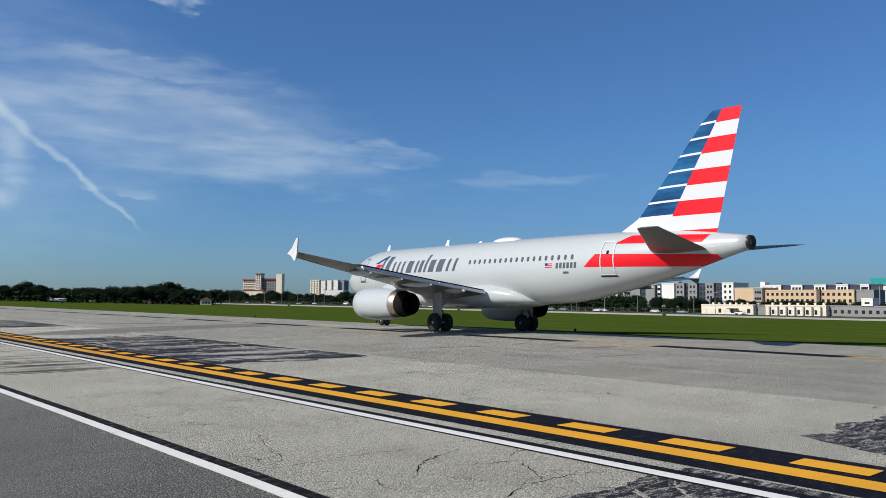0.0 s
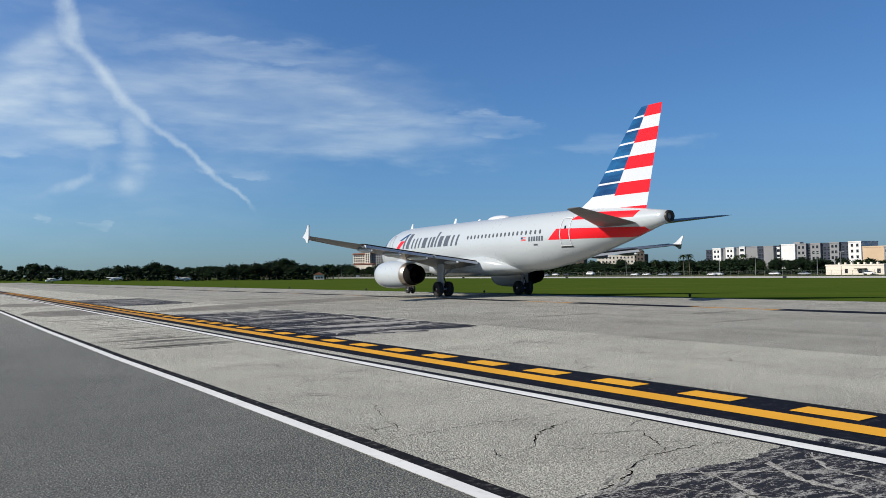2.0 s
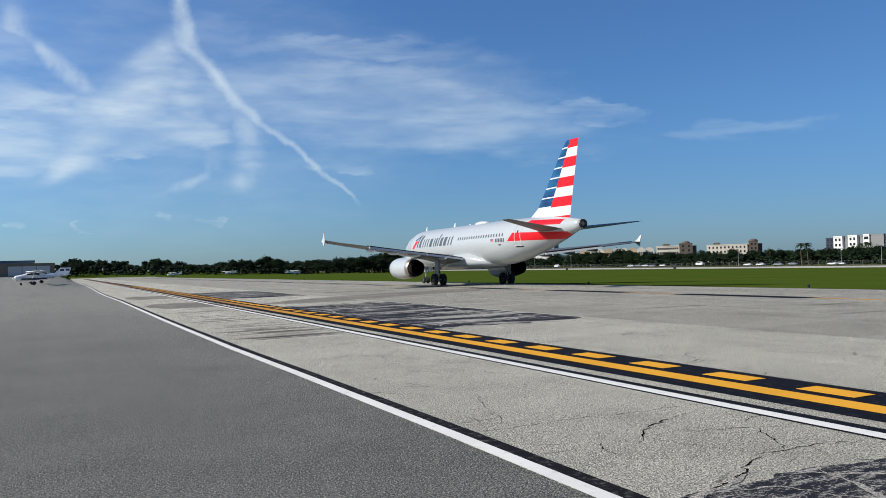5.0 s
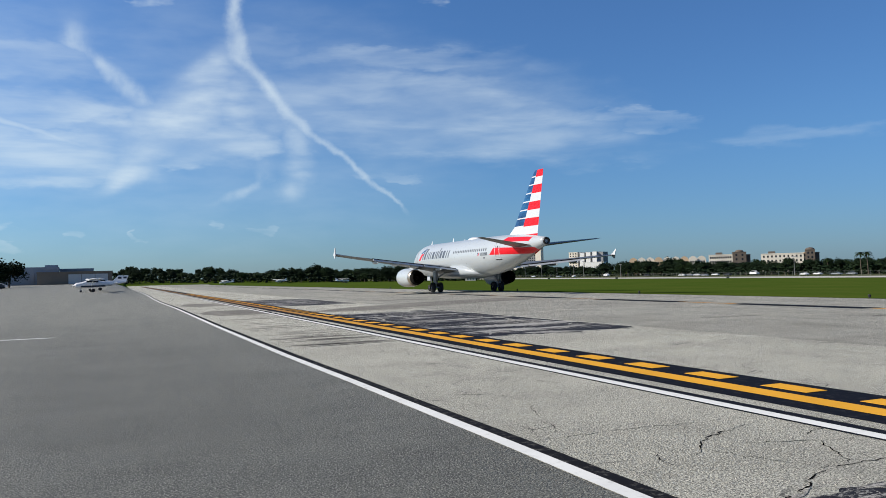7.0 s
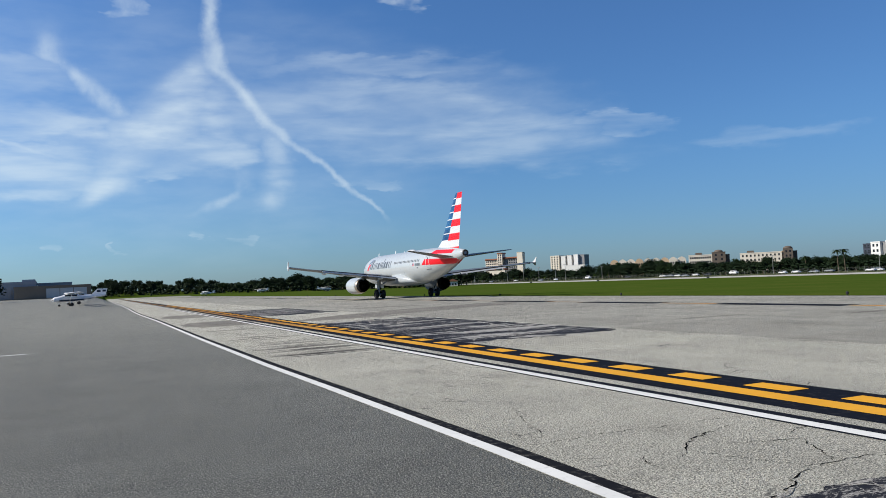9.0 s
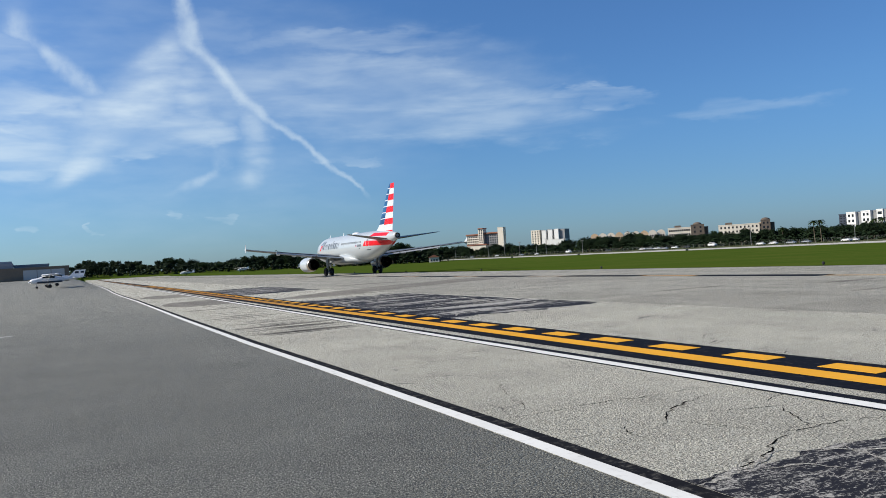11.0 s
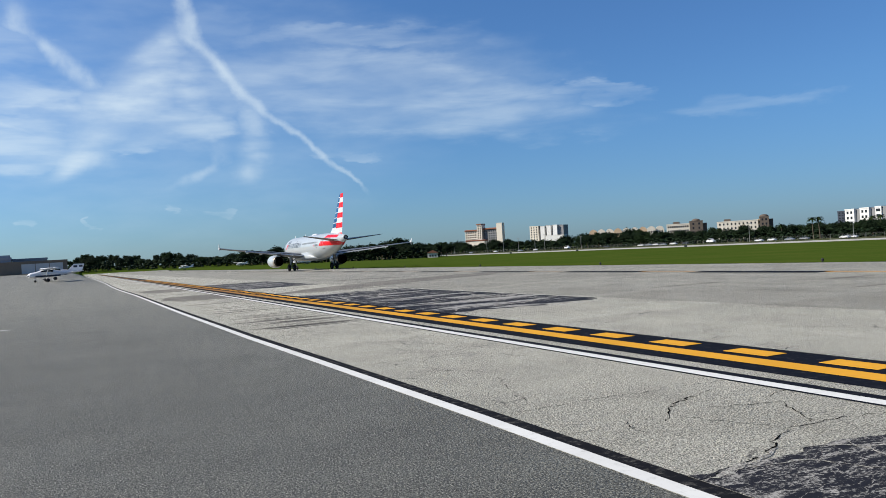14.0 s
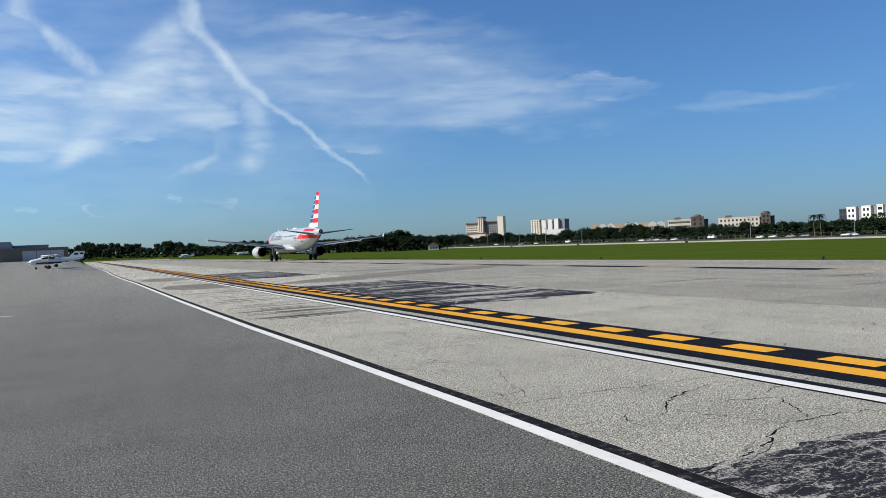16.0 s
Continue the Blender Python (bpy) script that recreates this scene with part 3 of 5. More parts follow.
# ---- airliner ----
NOSE = 17.71
FUSE = [(0.0, 3.42, 0.04, 0.04), (0.25, 3.45, 0.42, 0.40), (0.8, 3.50, 0.84, 0.80), (1.5, 3.58, 1.18, 1.16), (2.5, 3.70, 1.50, 1.54), (3.6, 3.82, 1.75, 1.83), (5.0, 3.91, 1.92, 2.01), (6.5, 3.95, 1.975, 2.07), (10, 3.95, 1.975, 2.07), (24.0, 3.95, 1.975, 2.07), (26.0, 4.00, 1.95, 2.01), (28.0, 4.13, 1.84, 1.86), (30.0, 4.31, 1.64, 1.64), (32.0, 4.51, 1.36, 1.37), (34.0, 4.71, 1.01, 1.04), (35.6, 4.86, 0.68, 0.71), (36.8, 4.95, 0.44, 0.46), (37.35, 4.98, 0.34, 0.36)]
FUSE_S = [f[0] for f in FUSE]


def fuse_at(s):
    return [float(np.interp(s, FUSE_S, [f[k] for f in FUSE])) for k in (1, 2, 3)]


def skin(s, z, side=-1, off=0.008):
    """Point of the fuselage's skin at a station and height."""
    zc, hw, hh = fuse_at(s)
    q = max(-0.999, min(0.999, (z - zc) / hh))
    c = math.sqrt(1 - q * q)
    return Vector((side * (hw * c + off * c), NOSE - s, zc + (hh + off) * q))


def decal(bm, quad, side=-1, nu=6, nv=4, off=0.008):
    """A patch on the skin; quad: four corners (station, height) round it."""
    (s0, z0), (s1, z1), (s2, z2), (s3, z3) = quad
    rows = []
    for i in range(nv + 1):
        v = i / nv
        row = []
        for j in range(nu + 1):
            u = j / nu
            s = (s0 * (1 - u) + s1 * u) * (1 - v) + (s3 * (1 - u) + s2 * u) * v
            z = (z0 * (1 - u) + z1 * u) * (1 - v) + (z3 * (1 - u) + z2 * u) * v
            row.append(bm.verts.new(skin(s, z, side, off)))
        rows.append(row)
    for a, b in zip(rows, rows[1:]):
        for j in range(nu):
            bm.faces.new((a[j], a[j + 1], b[j + 1], b[j]))
    return bm


def foil(chord, thick, n=9):
    """Closed symmetrical section: (along the chord, height), nose first."""
    us = [(1 - math.cos(math.pi * i / n)) / 2 for i in range(n + 1)]
    half = [5 * thick * (0.2969 * math.sqrt(u) - 0.126 * u - 0.3516 * u * u + 0.2843 * u ** 3 - 0.1036 * u ** 4) for u in us]
    top = [(u * chord, t * chord) for u, t in zip(us, half)]
    low = [(u * chord, -t * chord) for u, t in zip(us, half)]
    return top + low[-2:0:-1]


def surface(sections, side):
    """Wing or tailplane: sections (span, leading station, trailing station, height, thickness, twist)."""
    bm = bmesh.new()
    rings = []
    for x, le, te, z, th, tw in sections:
        ring = []
        for u, h in foil(te - le, th):
            ring.append((side * x, NOSE - le - u, z + h - math.tan(radians(tw)) * u))
        rings.append(ring)
    loft(bm, rings)
    return bm


WINGS = [(1.2, 12.2, 20.6, 2.62, 0.14, 2.0), (2.2, 12.9, 20.4, 2.70, 0.14, 2.0), (4.2, 14.2, 20.45, 2.92, 0.125, 1.5), (6.4, 15.5, 20.7, 3.13, 0.115, 1.0), (10.0, 17.65, 21.4, 3.47, 0.11, 0.5), (14.0, 20.05, 22.35, 3.86, 0.105, 0.0), (16.6, 21.6, 23.0, 4.14, 0.10, 0.0)]


def wing_at(x):
    return [float(np.interp(x, [w[0] for w in WINGS], [w[k] for w in WINGS])) for k in (1, 2, 3)]


def build_airliner():
    plane = thing("airliner", "white twin-engine jet airliner with striped red and blue tail taxiing", "aeroplane")
    bm = bmesh.new()
    rings = []
    stations = sorted(set(FUSE_S + [7.5 + 1.5 * i for i in range(12)] + [25, 27, 29, 31, 33, 35]))
    for s in stations:
        zc, hw, hh = fuse_at(s)
        rings.append([(hw * math.cos(a), NOSE - s, zc + hh * math.sin(a)) for a in [2 * math.pi * i / 48 for i in range(48)]])
    loft(bm, rings)
    part("fuselage", bm, SHELL, plane, "pearl white painted fuselage", True)
    # belly fairing
    bm = bmesh.new()
    rings = []
    for s, w, top, bottom in ((10.4, 0.4, 2.1, 1.95), (11.4, 1.5, 2.6, 1.72), (12.6, 2.15, 2.95, 1.6), (14.5, 2.4, 3.1, 1.55), (18.5, 2.42, 3.15, 1.55), (20.2, 2.36, 3.2, 1.58), (21.6, 2.1, 3.0, 1.68), (22.8, 1.5, 2.6, 1.82), (23.8, 0.5, 2.2, 1.93)):
        ring = []
        for i in range(28):
            a = 2 * math.pi * i / 28
            c, sn = math.cos(a), math.sin(a)
            k = (abs(c) ** 3 + abs(sn) ** 3) ** (-1 / 3)
            ring.append((w * c * k, NOSE - s, (top + bottom) / 2 + (top - bottom) / 2 * sn * k))
        rings.append(ring)
    loft(bm, rings)
    part("belly_fairing", bm, SHELL, plane, "rounded white wing root fairing", True)
    for side in (-1, 1):
        w = part("wing", surface(WINGS, side), WING, plane, "grey swept wing", True)
        # wing tip fence
        bm = bmesh.new()
        outline = [(21.75, 4.12), (22.3, 4.38), (22.9, 4.86), (23.06, 4.86), (22.9, 4.4), (22.88, 4.1), (22.78, 3.74), (22.6, 3.74), (22.25, 3.98)]
        for x, mirrored in ((16.60, 0), (16.66, 1)):
            bm.faces.new([bm.verts.new((side * (x + 0.12 * abs(z - 4.16)), NOSE - s, z)) for s, z in outline])
        bmesh.ops.bridge_loops(bm, edges=bm.edges[:])
        part("wingtip_fence", bm, WHITE, w, "white arrow-shaped wingtip fence")
        # slat edge and flap edge strips
        bm = bmesh.new()
        rings = []
        for x in (2.6, 4.2, 6.4, 10.0, 14.0, 16.4):
            le, te, z = wing_at(x)
            rings.append([(side * x, NOSE - le + d, z + h) for d, h in ((0.06, 0.0), (0.02, 0.07), (-0.3, 0.15), (-0.3, 0.10), (0.0, -0.05), (-0.2, -0.11), (-0.16, -0.12), (0.03, -0.07))])
        loft(bm, rings)
        part("slat", bm, SLAT, w, "bare metal leading-edge slat", True)
        for a, b in ((2.5, 6.3), (6.5, 12.4)):
            bm = bmesh.new()
            rings = []
            for x in (a, (a + b) / 2, b):
                le, te, z = wing_at(x)
                z -= math.tan(radians(1.0)) * (te - le)
                rings.append([(side * x, NOSE - te + d, z + h) for d, h in ((0.55, 0.05), (-0.2, 0.03), (-0.3, -0.15), (-0.2, -0.15), (0.5, -0.10))])
            loft(bm, rings)
            part("flap", bm, FLAP, w, "pale grey trailing-edge flap")
            # Solid black strip stands in for the shade in the flap slot.
            bm = bmesh.new()
            rings = []
            for x in (a, (a + b) / 2, b):
                le, te, z = wing_at(x)
                z -= math.tan(radians(1.0)) * (te - le)
                rings.append([(side * x, NOSE - te + d, z + h) for d, h in ((0.62, 0.15), (-0.08, 0.12), (-0.15, 0.04), (0.5, 0.055))])
            loft(bm, rings)
            part("flap_slot", bm, SOOT_AND_SHADE, w, "dark strip painted for the shaded slot before the flap")
        bm = bmesh.new()
        rings = []
        for x in (12.6, 14.4, 16.2):
            le, te, z = wing_at(x)
            rings.append([(side * x, NOSE - te + d, z + h) for d, h in ((0.45, 0.05), (-0.06, 0.0), (0.42, -0.05))])
        loft(bm, rings)
        part("aileron", bm, WING, w, "grey aileron")
        for x, long in ((4.4, 2.2), (7.2, 3.2), (9.6, 2.8), (12.0, 2.4)):
            le, te, z = wing_at(x)
            bm = bmesh.new()
            rings = []
            for k in range(9):
                u = k / 8
                r = 0.2 * math.sin(math.pi * min(0.98, 0.06 + u * 0.92)) ** 0.7
                y = NOSE - te - 0.55 + long * (1 - u)
                rings.append([(side * x + r * 0.75 * math.cos(i * math.pi / 5), y, z - 0.24 - 0.12 * u + r * math.sin(i * math.pi / 5)) for i in range(10)])
            loft(bm, rings)
            part("flap_track_fairing", bm, SHELL, w, "pale canoe-shaped flap fairing", True)
    # tailplane
    for side in (-1, 1):
        tail = part("tailplane", surface([(0.3, 31.6, 35.3, 4.62, 0.11, 0), (1.2, 32.4, 35.65, 4.74, 0.11, 0), (6.05, 35.5, 36.75, 5.28, 0.09, 0), (6.2, 35.75, 36.8, 5.30, 0.05, 0)], side), WING, plane, "grey horizontal tailplane", True)
    build_fin(plane)
    # tail cone exhaust
    end = part("exhaust_cone", spun([(0.0, 0.352), (-0.16, 0.33), (-0.17, 0.22), (0.12, 0.18), (0.12, 0.0)]), DARK, plane, "dark burnt metal exhaust ring", True, pose(0, NOSE - 37.34, 4.98))
    build_livery(plane)
    wheels = []
    for side in (-1, 1):
        build_engine(plane, side)
        wheels += build_main_gear(plane, side)
    wheels += build_nose_gear(plane)
    # aerials and radome on the crown
    for s, tall in ((5.4, 0.42), (13.2, 0.42), (16.9, 0.12)):
        bm = bmesh.new()
        loft(bm, [[(-0.03, NOSE - s, 5.98), (0, NOSE - s + 0.22, 5.98), (0.03, NOSE - s, 5.98), (0, NOSE - s - 0.25, 5.98)], [(-0.01, NOSE - s - 0.22, 6.02 + tall), (0, NOSE - s - 0.12, 6.02 + tall), (0.01, NOSE - s - 0.22, 6.02 + tall), (0, NOSE - s - 0.34, 6.02 + tall)]])
        part("aerial", bm, WHITE, plane, "white blade aerial")
    bm = bmesh.new()
    rings = []
    for k in range(13):
        u = k / 12
        r = math.sin(math.pi * (0.03 + 0.94 * u)) ** 0.45
        rings.append([(0.55 * r * math.cos(i * math.pi / 8), NOSE - 18.6 - 2.7 * u, 5.95 + 0.30 * r * math.sin(i * math.pi / 8)) for i in range(16)])
    loft(bm, rings)
    part("radome", bm, WHITE, plane, "white satellite dome on the roof", True)
    return plane, wheels


def build_fin(plane):
    levels = [5.2, 5.78]
    bands = [5.78, 6.55, 7.32, 8.09, 8.86, 9.63, 10.40, 11.12]
    for z in bands[1:]:
        levels += [z, z + 0.11]
    levels.append(11.76)

    def edges(z):
        le = np.interp(z, [5.2, 5.95, 6.25, 6.69, 11.4, 11.76], [28.2, 29.4, 30.15, 30.75, 34.83, 35.3])
        te = np.interp(z, [5.2, 11.76], [35.5, 37.0])
        cut = np.interp(z, [5.2, 6.8, 11.76], [32.3, 33.19, 35.94])
        return le, te, (cut - le) / (te - le)

    bm = bmesh.new()
    grid = {}
    for side in (-1, 1):
        for i, z in enumerate(levels):
            le, te, cut = edges(z)
            for j, u in enumerate((0, 0.02, 0.07, cut * 0.5, cut, (1 + cut) / 2, 1)):
                t = 5 * 0.095 * (0.2969 * math.sqrt(u) - 0.126 * u - 0.3516 * u * u + 0.2843 * u ** 3 - 0.1036 * u ** 4) * min(te - le, 5.0)
                if j in (0, 6) and side == 1:
                    grid[side, i, j] = grid[-1, i, j]
                else:
                    grid[side, i, j] = bm.verts.new((side * t, NOSE - le - u * (te - le), z))
    for side in (-1, 1):
        for i in range(len(levels) - 1):
            mid = (levels[i] + levels[i + 1]) / 2
            row = sum(mid > b for b in bands)  # 0 below the lowest band
            thin = row >= 2 and levels[i + 1] - levels[i] < 0.2
            for j in range(6):
                f = bm.faces.new([grid[side, i, j], grid[side, i, j + 1], grid[side, i + 1, j + 1], grid[side, i + 1, j]])
                if row == 0:
                    f.material_index = 1 if j >= 3 else 0
                elif row == 1:
                    f.material_index = 0
                elif j >= 4:
                    f.material_index = 1 if row % 2 == 0 else 0
                else:
                    f.material_index = 0 if thin or j == 0 else 2
    for i in (0, len(levels) - 1):
        bm.faces.new([grid[-1, i, j] for j in range(7)] + [grid[1, i, j] for j in range(5, 0, -1)])
    part("fin", bm, [WHITE, RED, BLUE], plane, "tall fin with red, white and blue stripes")


def build_livery(plane):
    for side in (-1, 1):
        bm = bmesh.new()
        decal(bm, [(28.3, 3.95), (36.1, 3.86), (35.9, 4.44), (29.05, 4.66)], side, 30, 8)
        part("red_stripe", bm, RED, plane, "red stripe along the rear fuselage", True)
        bm = bmesh.new()
        decal(bm, [(30.2, 5.18), (35.2, 5.05), (35.5, 5.45), (31.0, 5.62)], side, 18, 5, 0.009)
        part("red_stripe", bm, RED, plane, "red stripe along the rear fuselage", True)
        # lettering as plain slanted bars
        bars = [(7.3, 0.26, 1.3), (7.85, 0.5, 1.3), (8.75, 0.22, 0.86), (9.3, 0.22, 0.86), (9.85, 0.22, 0.86), (10.45, 0.6, 0.86), (11.4, 0.24, 0.86), (11.85, 0.34, 0.86), (12.4, 0.24, 1.25), (12.9, 0.56, 0.86), (13.75, 0.62, 0.86), (14.75, 0.24, 0.86), (15.4, 0.24, 0.86)]
        for s, wide, tall in [(7.3 + (a - 7.3) * 1.13, b * 1.13, c) for a, b, c in bars]:
            bm = bmesh.new()
            decal(bm, [(s, 4.02), (s + wide, 4.02), (s + wide + tall * 0.28, 4.02 + tall), (s + tall * 0.28, 4.02 + tall)], side, 2, 5)
            part("title_bar", bm, TITLE, plane, "slanted grey title bar", True)
        for quad, mat in (([(5.9, 3.9), (6.5, 3.9), (7.6, 4.75), (6.8, 4.75)], RED), ([(6.4, 4.8), (6.9, 4.8), (8.1, 5.35), (7.8, 5.4)], BLUE)):
            bm = bmesh.new()
            part("emblem_bar", decal(bm, quad, side, 3, 4), mat, plane, "slanted emblem bar", True)
        for s in (26.25, 26.52, 26.79, 27.06, 27.33, 27.6):
            bm = bmesh.new()
            part("marking_bar", decal(bm, [(s, 3.93), (s + 0.18, 3.93), (s + 0.2, 4.25), (s + 0.02, 4.25)], side, 1, 2), TITLE, plane, "dark registration bar")
        for s, z, w, h, mat in ((25.4, 4.1, 0.22, 0.15, BLUE), (25.62, 4.18, 0.34, 0.05, RED), (25.62, 4.08, 0.34, 0.05, RED), (25.4, 3.98, 0.56, 0.05, RED), (26.8, 3.62, 0.4, 0.12, TITLE)):
            bm = bmesh.new()
            part("flag_bar", decal(bm, [(s, z), (s + w, z), (s + w, z + h), (s, z + h)], side, 1, 1), mat, plane)
        # cabin windows
        first = None
        for k in range(40):
            s = 18.3 + 0.508 * k
            if s > 27.6:
                break
            c = skin(s, 4.56, side, 0.012)
            zc, hw, hh = fuse_at(s)
            lean = math.degrees(math.asin((4.56 - zc) / hh))
            at = pose(c.x, c.y, c.z, 0, side * -lean, 0) if side > 0 else pose(c.x, c.y, c.z, 0, lean, 0)
            if first is None:
                bm = bmesh.new()
                ring = [(0.095 * math.copysign(abs(math.cos(a)) ** 0.7, math.cos(a)), 0.15 * math.copysign(abs(math.sin(a)) ** 0.7, math.sin(a))) for a in [2 * math.pi * i / 14 for i in range(14)]]
                loft(bm, [[(-0.01, y, z) for y, z in ring], [(0.01, y, z) for y, z in ring]])
                first = part("cabin_window", bm, CABIN_GLASS, plane, "dark oval cabin window", at=at)
            else:
                tagged(share("cabin_window", first, at, plane), "dark oval cabin window")
        # doors: thin outlines
        for s0, s1, z0, z1, edge in ((29.4, 30.3, 3.5, 5.35, WHITE), (4.3, 5.15, 3.5, 5.3, WALL_GREY_SHADE)):
            t = 0.06
            for quad in ([(s0, z0), (s0 + t, z0), (s0 + t, z1), (s0, z1)], [(s1 - t, z0), (s1, z0), (s1, z1), (s1 - t, z1)], [(s0, z0), (s1, z0), (s1, z0 + t), (s0, z0 + t)], [(s0, z1 - t), (s1, z1 - t), (s1, z1), (s0, z1)]):
                bm = bmesh.new()
                part("door_edge", decal(bm, quad, side, 4, 10, 0.028), edge, plane, "door outline strip")
            bm = bmesh.new()
            part("door_sill", decal(bm, [(s0 - 0.05, z0 - 0.1), (s1 + 0.08, z0 - 0.1), (s1 + 0.08, z0 - 0.03), (s0 - 0.05, z0 - 0.03)], side, 2, 1, 0.018), DARK, plane, "dark door sill")
        bm = bmesh.new()
        part("door_window", decal(bm, [(29.8, 4.62), (29.95, 4.62), (29.95, 4.82), (29.8, 4.82)], side, 1, 1, 0.018), PANE, plane)
        # flight deck glass
        for quad in ([(1.75, 4.25), (2.5, 4.35), (2.7, 4.8), (2.2, 4.72)], [(2.6, 4.36), (3.2, 4.42), (3.2, 4.85), (2.8, 4.82)]):
            bm = bmesh.new()
            part("flight_deck_window", decal(bm, quad, side, 3, 3, 0.012), PANE, plane, "dark flight deck window")


def build_engine(plane, side):
    at = pose(side * 5.75, 0, 1.72, 0, 0, 0)
    cowl = part("engine_cowl", spun([(NOSE - 12.4, 0.84), (NOSE - 11.6, 0.83), (NOSE - 11.42, 0.90), (NOSE - 11.5, 0.98), (NOSE - 12.2, 1.08), (NOSE - 13.4, 1.11), (NOSE - 14.8, 1.06), (NOSE - 15.6, 0.97), (NOSE - 15.75, 0.955)], 36), SHELL, plane, "white engine cowling", True, at)
    part("nozzle_ring", spun([(NOSE - 15.74, 0.956), (NOSE - 16.35, 0.87), (NOSE - 16.37, 0.84), (NOSE - 15.8, 0.90)], 36), TITAN, cowl, "brown burnt metal nozzle ring", True)
    part("nozzle", spun([(NOSE - 16.34, 0.85), (NOSE - 17.15, 0.70), (NOSE - 17.15, 0.68), (NOSE - 16.3, 0.76), (NOSE - 15.4, 0.7), (NOSE - 15.4, 0.0)], 36), SOOT_AND_SHADE, cowl, "black exhaust nozzle", True)
    part("exhaust_plug", spun([(NOSE - 15.5, 0.36), (NOSE - 16.4, 0.3), (NOSE - 17.0, 0.0)], 20), SOOT_AND_SHADE, cowl, "dark exhaust plug", True)
    part("fan", spun([(NOSE - 12.35, 0.84), (NOSE - 12.35, 0.25), (NOSE - 11.9, 0.0)], 36), DARK, cowl, "dark fan face", True)
    bm = bmesh.new()
    rings = []
    for y0, y1, z in ((NOSE - 13.0, NOSE - 16.6, 0.85), (NOSE - 14.3, NOSE - 18.3, 1.30)):
        rings.append([(0.16, y0 - 0.5, z), (0.05, y0, z), (-0.05, y0, z), (-0.16, y0 - 0.5, z), (-0.14, y1 + 0.8, z), (0, y1, z), (0.14, y1 + 0.8, z)])
    loft(bm, rings)
    part("pylon", bm, SHELL, cowl, "white engine pylon")
    bm = bmesh.new()
    rod(bm, (side * -0.75, NOSE - 12.6, 0.72), (side * -0.98, NOSE - 13.2, 0.98), 0.03)
    part("strake", bm, SHELL, cowl)


def wheel_mesh(r, w):
    return [(-w / 2, r * 0.42), (-w / 2, r * 0.55), (-w / 2 - 0.005, r * 0.8), (-w * 0.42, r * 0.95), (-w * 0.25, r), (w * 0.25, r), (w * 0.42, r * 0.95), (w / 2 + 0.005, r * 0.8), (w / 2, r * 0.55), (w / 2, r * 0.42)]


def build_wheel(plane, x, y, r, w):
    tyre = part("wheel", spun(wheel_mesh(r, w), 28, "X"), RUBBER, plane, "black tyre on a pale hub", True, pose(x, y, r))
    bm = spun([(-w * 0.36, 0.0), (-w * 0.36, r * 0.2), (-w * 0.3, r * 0.25), (-w * 0.36, r * 0.45), (w * 0.36, r * 0.45), (w * 0.3, r * 0.25), (w * 0.42, r * 0.2), (w * 0.42, 0.0)], 16, "X")
    part("rim", bm, DARK, tyre, "dark metal rim", True)
    for k in range(6):
        a = k * math.pi / 3
        bm = bmesh.new()
        rod(bm, (-w * 0.40, r * 0.34 * math.cos(a), r * 0.34 * math.sin(a)), (w * 0.40, r * 0.34 * math.cos(a), r * 0.34 * math.sin(a)), r * 0.045, n=6)
        part("wheel_bolt", bm, DARK, tyre)
    return tyre, x, y, r


def build_main_gear(plane, side):
    x = side * 3.8
    bm = bmesh.new()
    rod(bm, (x, -0.05, 0.5), (x, 0.05, 1.35), 0.10)
    rod(bm, (x, 0.05, 1.35), (x - side * 0.1, 0.1, 2.9), 0.16)
    rod(bm, (x - 0.62, 0, 0.58), (x + 0.62, 0, 0.58), 0.09)
    leg = part("main_gear_leg", bm, STRUT, plane, "grey landing gear leg", True)
    bm = bmesh.new()
    rod(bm, (x, 0.05, 1.6), (x - side * 1.5, 0.15, 2.5), 0.07)
    part("side_brace", bm, STRUT, leg)
    bm = bmesh.new()
    rod(bm, (x, -0.18, 0.7), (x, -0.42, 1.05), 0.045)
    rod(bm, (x, -0.42, 1.05), (x, -0.15, 1.4), 0.045)
    part("torque_link", bm, DARK, leg)
    part("gear_door", cube(x + side * 0.22 - 0.03, x + side * 0.22 + 0.03, -0.42, 0.5, 1.0, 2.75, 0.02), SHELL, leg, "white landing gear door")
    return [build_wheel(plane, x + d, 0, 0.58, 0.42) for d in (-0.46, 0.46)]


def build_nose_gear(plane):
    y = NOSE - 5.07
    bm = bmesh.new()
    rod(bm, (0, y, 0.38), (0, y - 0.1, 2.2), 0.08)
    rod(bm, (-0.35, y, 0.38), (0.35, y, 0.38), 0.06)
    rod(bm, (0, y, 1.1), (0, y + 0.9, 2.1), 0.05)
    leg = part("nose_gear_leg", bm, STRUT, plane, "grey nose gear leg", True)
    for s in (-1, 1):
        part("gear_door", cube(s * 0.45 - 0.02, s * 0.45 + 0.02, y - 0.9, y + 0.3, 1.35, 2.1, 0.01), SHELL, leg, "white landing gear door")
    return [build_wheel(plane, d, y, 0.38, 0.24) for d in (-0.25, 0.25)]


airliner, airliner_wheels = build_airliner()


